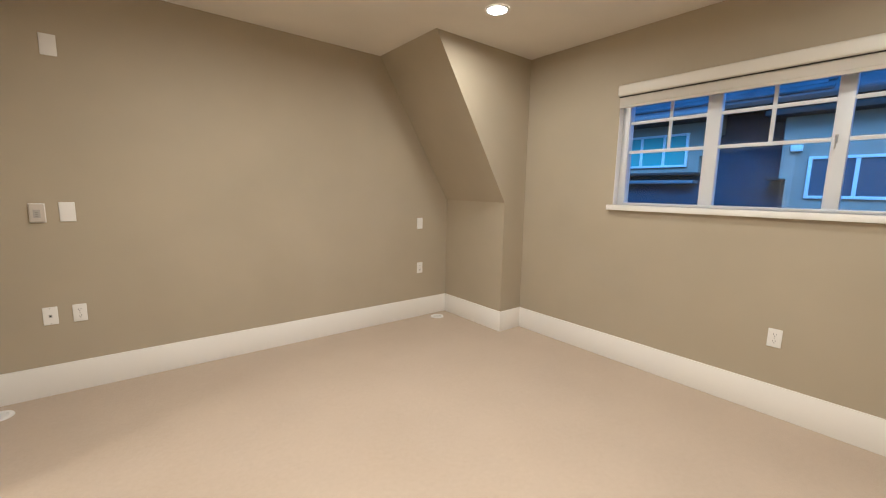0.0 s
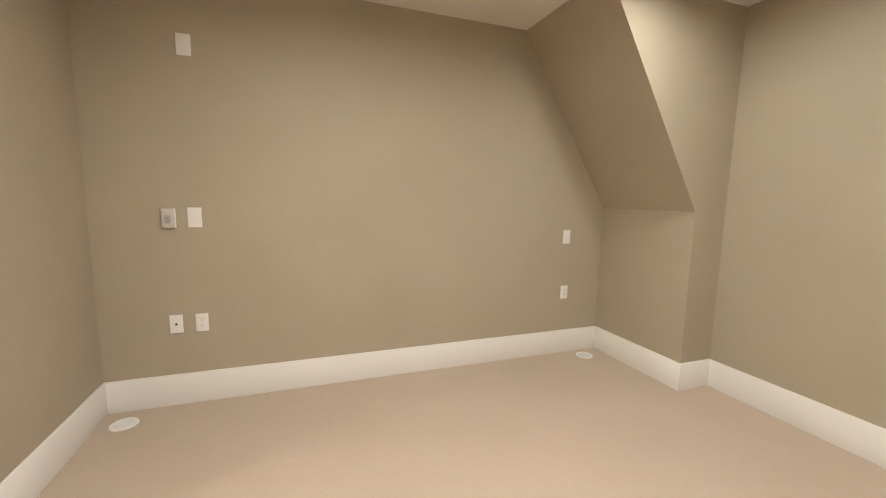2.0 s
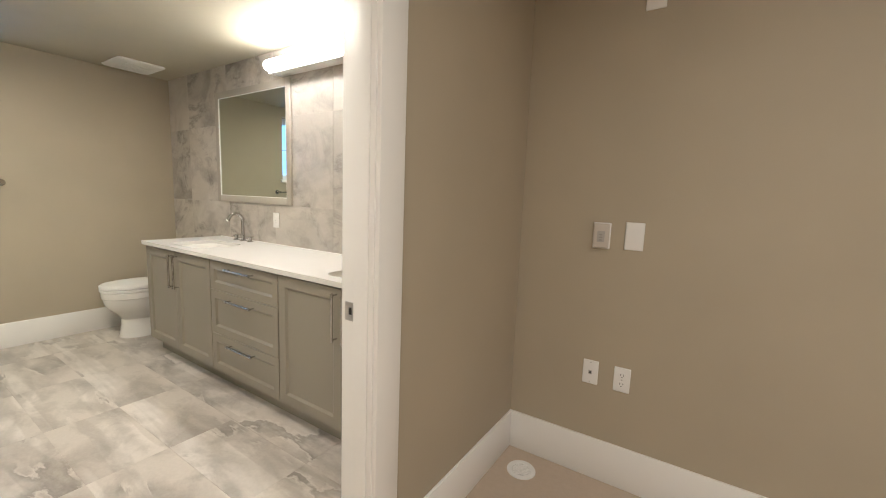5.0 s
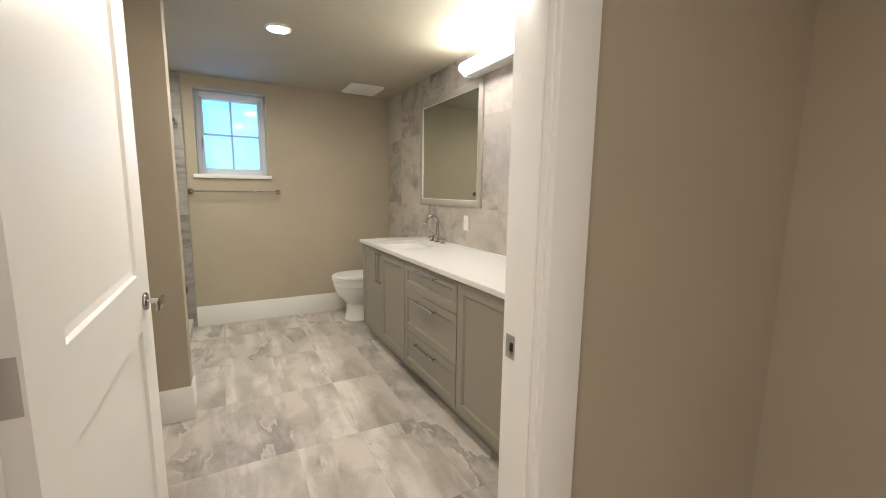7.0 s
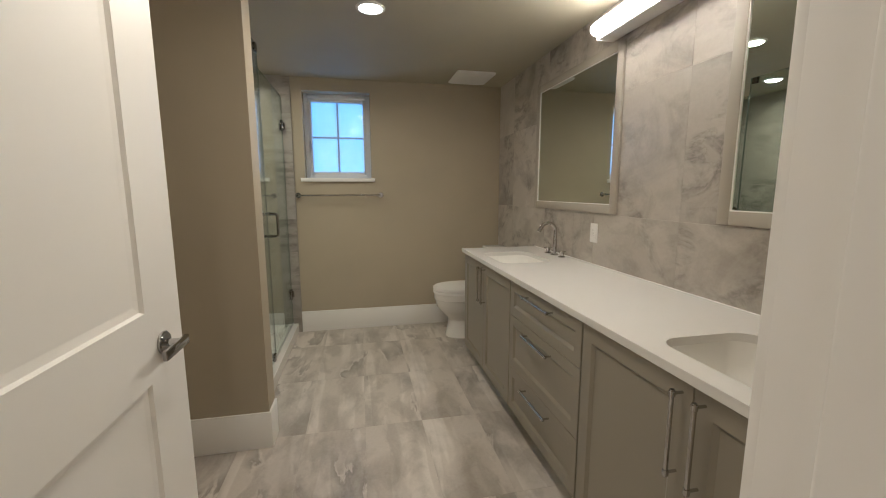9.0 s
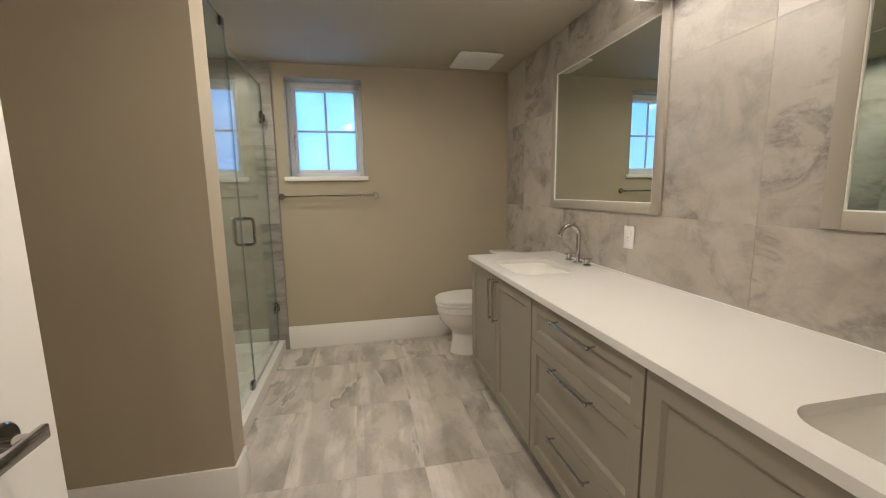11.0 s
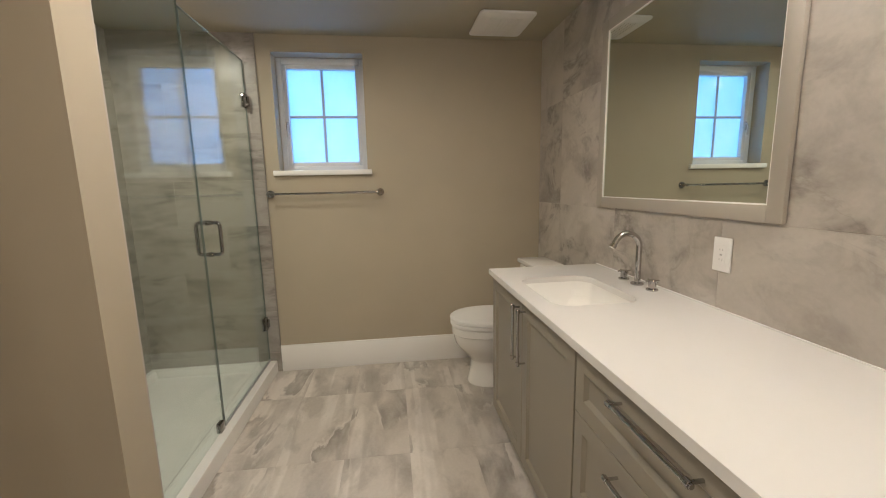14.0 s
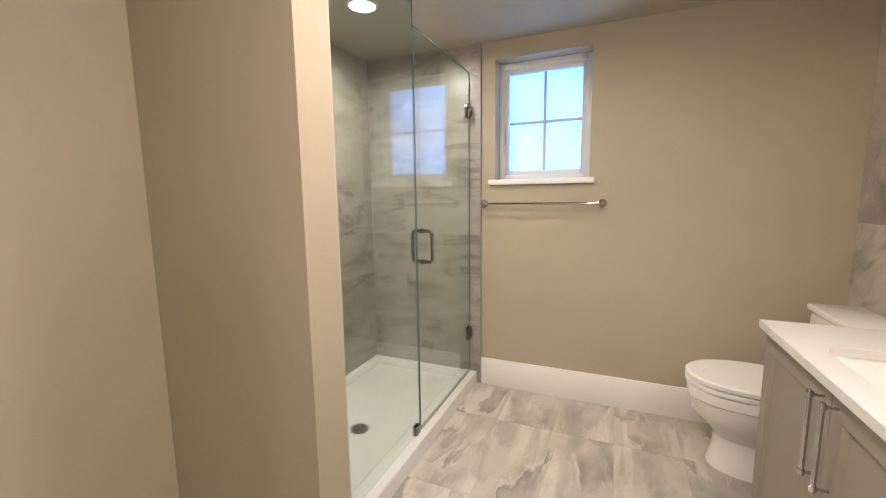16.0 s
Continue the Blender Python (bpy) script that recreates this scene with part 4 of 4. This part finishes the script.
def egg(cy, hw, front, back, z, n=40):
    """An elongated outline: round at the back, longer at the front (-y)."""
    pts = []
    for k in range(n):
        a = 2 * math.pi * k / n
        s, c_ = math.sin(a), math.cos(a)
        pts.append((hw * math.copysign(abs(c_) ** 0.88, c_), cy + (back if s > 0 else front) * math.copysign(abs(s) ** 0.95, s), z))
    return pts


bm = bmesh.new()
loft(bm, [egg(-0.41, 0.124, 0.185, 0.20, 0.0), egg(-0.41, 0.125, 0.186, 0.20, 0.010), egg(-0.41, 0.119, 0.178, 0.20, 0.03), egg(-0.41, 0.108, 0.164, 0.19, 0.11), egg(-0.41, 0.108, 0.165, 0.19, 0.17)])
part("pedestal", bm, PORCELAIN, tlt)
bm = bmesh.new()
loft(bm, [egg(-0.41, 0.106, 0.162, 0.19, 0.150), egg(-0.41, 0.118, 0.180, 0.19, 0.185), egg(-0.42, 0.146, 0.216, 0.20, 0.23), egg(-0.43, 0.164, 0.240, 0.21, 0.27), egg(-0.43, 0.172, 0.252, 0.21, 0.315), egg(-0.43, 0.175, 0.256, 0.21, 0.340), egg(-0.43, 0.182, 0.264, 0.21, 0.346), egg(-0.43, 0.183, 0.266, 0.21, 0.388), egg(-0.43, 0.177, 0.260, 0.205, 0.397)])
box(bm, -0.13, -0.26, 0.30, 0.13, -0.01, 0.398, bevel=0.02, seg=3)
part("bowl", bm, PORCELAIN, tlt)
bm = bmesh.new()
loft(bm, [egg(-0.43, 0.182, 0.266, 0.19, 0.3985), egg(-0.43, 0.188, 0.272, 0.195, 0.403), egg(-0.43, 0.188, 0.272, 0.195, 0.418), egg(-0.43, 0.183, 0.267, 0.19, 0.422)])
part("seat", bm, PLASTIC, tlt)
bm = bmesh.new()
loft(bm, [egg(-0.43, 0.182, 0.266, 0.19, 0.4245), egg(-0.43, 0.189, 0.273, 0.195, 0.429), egg(-0.43, 0.189, 0.273, 0.195, 0.446), egg(-0.43, 0.180, 0.263, 0.187, 0.455), egg(-0.43, 0.125, 0.195, 0.145, 0.460)])
part("lid", bm, PLASTIC, tlt)
part("tank", B(-0.185, -0.195, 0.385, 0.185, -0.004, 0.745, bevel=0.022, seg=4), PORCELAIN, tlt)
part("tank_lid", B(-0.196, -0.205, 0.747, 0.196, 0.0, 0.780, bevel=0.010, seg=3), PORCELAIN, tlt)

# ---------------------------------------------------------------- shower
pan = thing("shower_enclosure", pose(0, 0, 0), "frameless clear glass shower on a white acrylic tray", "shower")
bm = bmesh.new()
DRX, DRY = -3.655, 0.947
PX0, PX1, PY0, PY1 = XB + 0.012, WX0 - 0.002, YSH + 0.002, YG + 0.050
def rect(x0, y0, x1, y1, z):
    return [(x0, y0, z), (x1, y0, z), (x1, y1, z), (x0, y1, z)]
loft(bm, [rect(PX0, PY0, PX1, PY1, -0.003), rect(PX0, PY0, PX1, PY1, 0.086), rect(PX0 + 0.004, PY0 + 0.004, PX1 - 0.004, PY1 - 0.004, 0.09),
          rect(PX0 + 0.035, PY0 + 0.035, PX1 - 0.035, PY1 - 0.115, 0.09), rect(PX0 + 0.045, PY0 + 0.045, PX1 - 0.045, PY1 - 0.125, 0.080),
          rect(PX0 + 0.065, PY0 + 0.065, PX1 - 0.065, PY1 - 0.145, 0.045), rect(PX0 + 0.10, PY0 + 0.10, PX1 - 0.10, PY1 - 0.18, 0.038), rect(DRX - 0.07, DRY - 0.07, DRX + 0.07, DRY + 0.07, 0.030)])
part("tray", bm, ACRYLIC, pan)
g = part("drain", cyl(bmesh.new(), (DRX, DRY, 0.030), (DRX, DRY, 0.034), 0.055, 32, bevel=0.001), BRUSHED, pan, "round metal drain")
for k in range(-3, 4):
    half = math.sqrt(0.043 ** 2 - (k * 0.012) ** 2)
    part("drain_slot", B(DRX - half, DRY + k * 0.012 - 0.0025, 0.0335, DRX + half, DRY + k * 0.012 + 0.0025, 0.0345), DARK, g)

SPLIT, GTOP, FTOP = -3.692, 2.185, 2.335
fixed = part("fixed_panel", B(SPLIT + 0.004, -0.004, 0.094, WX0 - 0.003, 0.004, FTOP), GLASS, pan, "clear fixed glass panel", smooth=0)
fixed.location = (0, YG, 0)
bm = bmesh.new()
box(bm, SPLIT + 0.0025, -0.0042, 0.094, SPLIT + 0.0039, 0.0042, FTOP)
box(bm, SPLIT + 0.004, -0.0042, FTOP + 0.0001, WX0 - 0.003, 0.0042, FTOP + 0.0015)
part("glass_edge", bm, EDGE, fixed, "dark green glass edge")
for x, z in ((SPLIT + 0.045, 0.118), (SPLIT + 0.045, 2.308), (WX0 - 0.025, 0.118)):
    part("clamp", B(x - 0.024, -0.013, z - 0.026, x + 0.024, 0.013, z + 0.026, bevel=0.003), STEEL, fixed, "dark polished clamp")
DX0 = XB + 0.020
sdoor = part("glass_door", B(DX0, -0.004, 0.104, SPLIT - 0.004, 0.004, GTOP), GLASS, pan, "clear hinged glass door, closed", smooth=0)
sdoor.location = (0, YG, 0)
bm = bmesh.new()
box(bm, SPLIT - 0.0039, -0.0042, 0.104, SPLIT - 0.0025, 0.0042, GTOP)
box(bm, DX0 - 0.0015, -0.0042, 0.104, DX0 - 0.0001, 0.0042, GTOP)
box(bm, DX0, -0.0042, GTOP + 0.0001, SPLIT - 0.004, 0.0042, GTOP + 0.0015)
part("glass_edge", bm, EDGE, sdoor, "dark green glass edge")
part("sweep_strip", B(DX0, -0.006, 0.092, SPLIT - 0.004, 0.006, 0.1035), plain("clear_seal", (0.35, 0.36, 0.35), 0.3), sdoor, "pale seal strip")
for z in (0.384, 1.93):
    bm = B(DX0 - 0.008, -0.014, z - 0.045, DX0 + 0.050, 0.014, z + 0.045, bevel=0.003)
    cyl(bm, (DX0 + 0.004, 0.016, z - 0.028), (DX0 + 0.004, 0.016, z + 0.028), 0.009, 14, bevel=0.001)
    part("hinge", bm, STEEL, sdoor, "polished glass hinge")
for s in (-1, 1):
    hx = SPLIT - 0.068
    pts = corner_path([(hx, s * 0.005, 1.018), (hx, s * 0.058, 1.018), (hx, s * 0.058, 1.184), (hx, s * 0.005, 1.184)], 0.022)
    bm = sweep(bmesh.new(), pts, 0.0095, 16)
    for z in (1.018, 1.184):
        cyl(bm, (hx, s * 0.0042, z), (hx, s * 0.012, z), 0.014, 18, bevel=0.001)
    part("pull_handle", bm, DARKCHROME, sdoor, "chrome pull handle, dark reflections put into its colour")
bm = B(XB + 0.0005, 1.4022, 0.0, XB + 0.0125, 1.4067, BZ)
structure("trim_tile_edge", bm, plain("grey_tile_edge", (0.26, 0.24, 0.21), 0.5), "slim metal tile edge profile", "trim")

# ---------------------------------------------------------------- towel bar, fan
tb = thing("towel_bar", pose(XB, 1.808, 1.312), "polished chrome towel bar on the taupe wall", "towel bar")
part("bar", cyl(bmesh.new(), (0.062, -0.378, 0), (0.062, 0.378, 0), 0.0085, 18, bevel=0.001), CHROME, tb)
for y in (-0.378, 0.378):
    ps = part("post", cyl(bmesh.new(), (0.004, y, 0), (0.075, y, 0), 0.0115, 18, bevel=0.002), CHROME, tb)
    part("rosette", cyl(bmesh.new(), (0, y, 0), (0.008, y, 0), 0.026, 26, bevel=0.002), CHROME, ps)
fan = thing("exhaust_fan", pose(-4.240, 3.000, BZ), "white plastic exhaust fan grille on the ceiling", "exhaust fan")
bm = bmesh.new()
def rr(w, h, r, z):
    return rrect(0, 0, w, h, r, z, 5)
loft(bm, [rr(0.37, 0.335, 0.02, 0.0), rr(0.385, 0.350, 0.03, -0.006), rr(0.380, 0.345, 0.03, -0.014), rr(0.300, 0.265, 0.02, -0.026), rr(0.292, 0.257, 0.02, -0.026)], caps=(True, True))
part("cover", bm, PLASTIC, fan)
for k in range(-4, 5):
    part("slat", B(-0.13, k * 0.024 - 0.006, -0.0305, 0.13, k * 0.024 + 0.006, -0.0262, bevel=0.0012, seg=1), PLASTIC, fan)

# ---------------------------------------------------------------- outdoors, beyond the bedroom window
bm = B(XE + 0.4, -400, -3.2, 800, 400, -3.0)
structure("ground", bm, ASPHALT, "dark ground far below the window", "ground")
HX = 10.0
house = thing("neighbour_house", pose(HX, 0, -3.0), "dark shingled neighbouring house with grey stucco bays at dusk", "house")
part("wall", B(0.0, -9, 0, 6, 9, 6.0), SHINGLE, house, "dark shingle-clad wall")
part("stucco_bay", B(-0.5, -1.6, 0, -0.002, 1.83, 4.70), STUCCO, house, "grey stucco bay")
part("stucco_bay", B(-0.502, -1.6, 4.70, -0.002, 1.93, 5.78), STUCCO, house, "grey stucco upper bay")
part("stucco_bay", B(-0.25, 3.36, 4.86, -0.002, 7.5, 6.02), STUCCO, house, "grey stucco upper wall")
part("stucco_return", B(-0.248, 3.18, 5.20, -0.002, 3.3595, 6.02), STUCCO, house)
part("stucco_return", B(-0.246, 3.0, 5.62, -0.002, 3.1795, 6.02), STUCCO, house)
part("ledge", B(-0.42, 3.36, 4.80, -0.001, 7.5, 4.8595, bevel=0.015), SOFFIT, house)
part("ledge", B(-0.30, 3.42, 4.62, -0.001, 7.5, 4.70, bevel=0.015), GUTTER, house)
part("ledge", B(-0.58, 1.935, 4.67, -0.001, 2.12, 4.73, bevel=0.01), SOFFIT, house)
part("eave", B(-0.86, -1.9, 5.785, -0.001, 2.16, 5.88, bevel=0.01), SOFFIT, house, "dark brown boxed eave")
part("eave", B(-0.74, -1.9, 5.8805, -0.001, 2.05, 5.975), SOFFIT, house)
part("eave", B(-0.80, 3.0, 5.90, -0.2505, 9.5, 5.975), SOFFIT, house, "dark brown boxed eave")
part("wall_lamp", B(-0.60, 1.64, 5.17, -0.5025, 1.80, 5.28, bevel=0.012), OUTTRIM, house, "white outdoor wall fitting")
bm = bmesh.new()
loft(bm, [[(-0.9, y, 6.03), (-0.9, y, 6.08), (3.2, y, 9.18), (7.0, y, 6.0), (7.0, y, 5.98)] for y in (1.25, 9.6)])
roof = part("roof", bm, ROOF, house, "dark shingle roof", smooth=0)
bm = bmesh.new()
loft(bm, [[(-0.9, y, 6.03), (-0.9, y, 6.10), (2.2, y, 6.9), (7.0, y, 6.0), (7.0, y, 5.98)] for y in (-9.6, 1.2495)])
part("roof", bm, ROOF, house, "low dark shingle roof", smooth=0)
bm = bmesh.new()
for r in range(34):
    y = 1.3 + (r % 2) * 0.11
    while y < 9.3:
        wv = random.uniform(0.14, 0.34)
        up = random.uniform(0.012, 0.03)
        x, z = -0.9 + 0.12 * r, 6.13 + 0.09 * r
        loft(bm, [[(x, yy, z - 0.01), (x - 0.01, yy, z + up), (x + 0.13, yy, z + 0.107), (x + 0.13, yy, z + 0.08)] for yy in (y, y + wv - 0.004)])
        y += wv
part("roof_shingles", bm, ROOF, house, "uneven courses of roof shingles", smooth=0)["kind"] = "stuff"
part("gutter", B(-0.97, 2.95, 5.955, -0.901, 9.6, 6.04, bevel=0.01), GUTTER, roof, "pale grey gutter")
part("fascia", B(-0.95, -9.6, 5.98, -0.901, 2.949, 6.05), SOFFIT, roof)
bm = bmesh.new()
for a, b in (((-0.55, 1.63, 6.05), (-0.55, 1.63, 6.22)), ((-0.55, 1.63, 6.21), (-0.55, 1.50, 6.31)), ((-0.55, 1.51, 6.305), (-0.55, 1.34, 6.29)), ((-0.55, 1.345, 6.30), (-0.55, 1.33, 6.16))):
    cyl(bm, a, b, 0.035, 14)
part("downpipe", bm, OUTTRIM, roof, "white bent downpipe")


def neighbour_window(y0, y1, z0, z1, x, cols, glass):
    w = part("window", window_frame_mesh(y0, y1, z0, z1, x - 0.06, x, 0.05), OUTTRIM, house, "white framed window")
    part("pane", B(x - 0.02, y0 + 0.05, z0 + 0.05, x - 0.004, y1 - 0.05, z1 - 0.05), glass, w)
    for k in range(1, cols):
        yy = y0 + (y1 - y0) * k / cols
        part("mullion", B(x - 0.055, yy - 0.025, z0 + 0.05, x - 0.0205, yy + 0.025, z1 - 0.05), OUTTRIM, w)


neighbour_window(3.58, 5.08, 4.98, 5.70, -0.252, 3, OUTGLASS)
neighbour_window(-0.3, 1.54, 4.35, 5.07, -0.503, 3, DARKPANE)
neighbour_window(5.6, 6.9, 4.98, 5.70, -0.252, 2, OUTGLASS)
# rows of shingles across the dark wall, too far to pick apart singly
bm = bmesh.new()
for r in range(30, 57):
    z = 0.105 * r
    for a, b in ((-8.9, -1.6), (1.5, 8.8)):
        y = a
        while y < b:
            e = min(b, y + random.uniform(0.3, 0.9))
            o = random.uniform(0, 0.003)
            loft(bm, [[(-0.001, yy, z), (-0.024 - o, yy, z), (-0.010 - o, yy, z + 0.105), (-0.001, yy, z + 0.105)] for yy in (y, e)])
            y = e
part("shingle_courses", bm, SHINGLE, house, "uneven courses of shingles", smooth=0)["kind"] = "stuff"

# ---------------------------------------------------------------- tiles, last
# bathroom floor: long tiles laid in straight rows
us = [-4.755 + 0.655 * k for k in range(8)]
vs = [0.325 + 0.330 * k for k in range(10)]
lay_tiles(floor_b, pose(0, 0, -0.0015), XB, XWB - 0.012, YBS, YB, us, vs, 0.0015, FTILE, 0.0006)
# vanity wall: large square tiles
lay_tiles(wall_bn, pose(0, YB + 0.0015, 0, 90, 0, 0), XB, XWB, 0.0, BZ, [-4.820 + 0.669 * k for k in range(8)], [0.545, 1.210, 1.875], 0.0015, WTILE, 0.0014)
# shower walls
structure("wall_shower_backer", B(XB - 0.001, YSH - 0.001, 0, XB + 0.0095, 1.4022, BZ), GROUT, "grouted backing of the shower tiles", "wall")
structure("wall_stub_backer", B(WX0 + 0.0015, YSH - 0.001, 0, WX0 + 0.0099, WY - 0.001, BZ), GROUT, "grouted backing inside the shower", "wall")
zs = [0.150 + 0.315 * k for k in range(7)]
ys = [0.2 + 0.61 * k for k in range(4)]
for k in range(8):
    a, b, odd = (zs[k - 1] if k else 0.0), (zs[k] if k < 7 else BZ), k % 2
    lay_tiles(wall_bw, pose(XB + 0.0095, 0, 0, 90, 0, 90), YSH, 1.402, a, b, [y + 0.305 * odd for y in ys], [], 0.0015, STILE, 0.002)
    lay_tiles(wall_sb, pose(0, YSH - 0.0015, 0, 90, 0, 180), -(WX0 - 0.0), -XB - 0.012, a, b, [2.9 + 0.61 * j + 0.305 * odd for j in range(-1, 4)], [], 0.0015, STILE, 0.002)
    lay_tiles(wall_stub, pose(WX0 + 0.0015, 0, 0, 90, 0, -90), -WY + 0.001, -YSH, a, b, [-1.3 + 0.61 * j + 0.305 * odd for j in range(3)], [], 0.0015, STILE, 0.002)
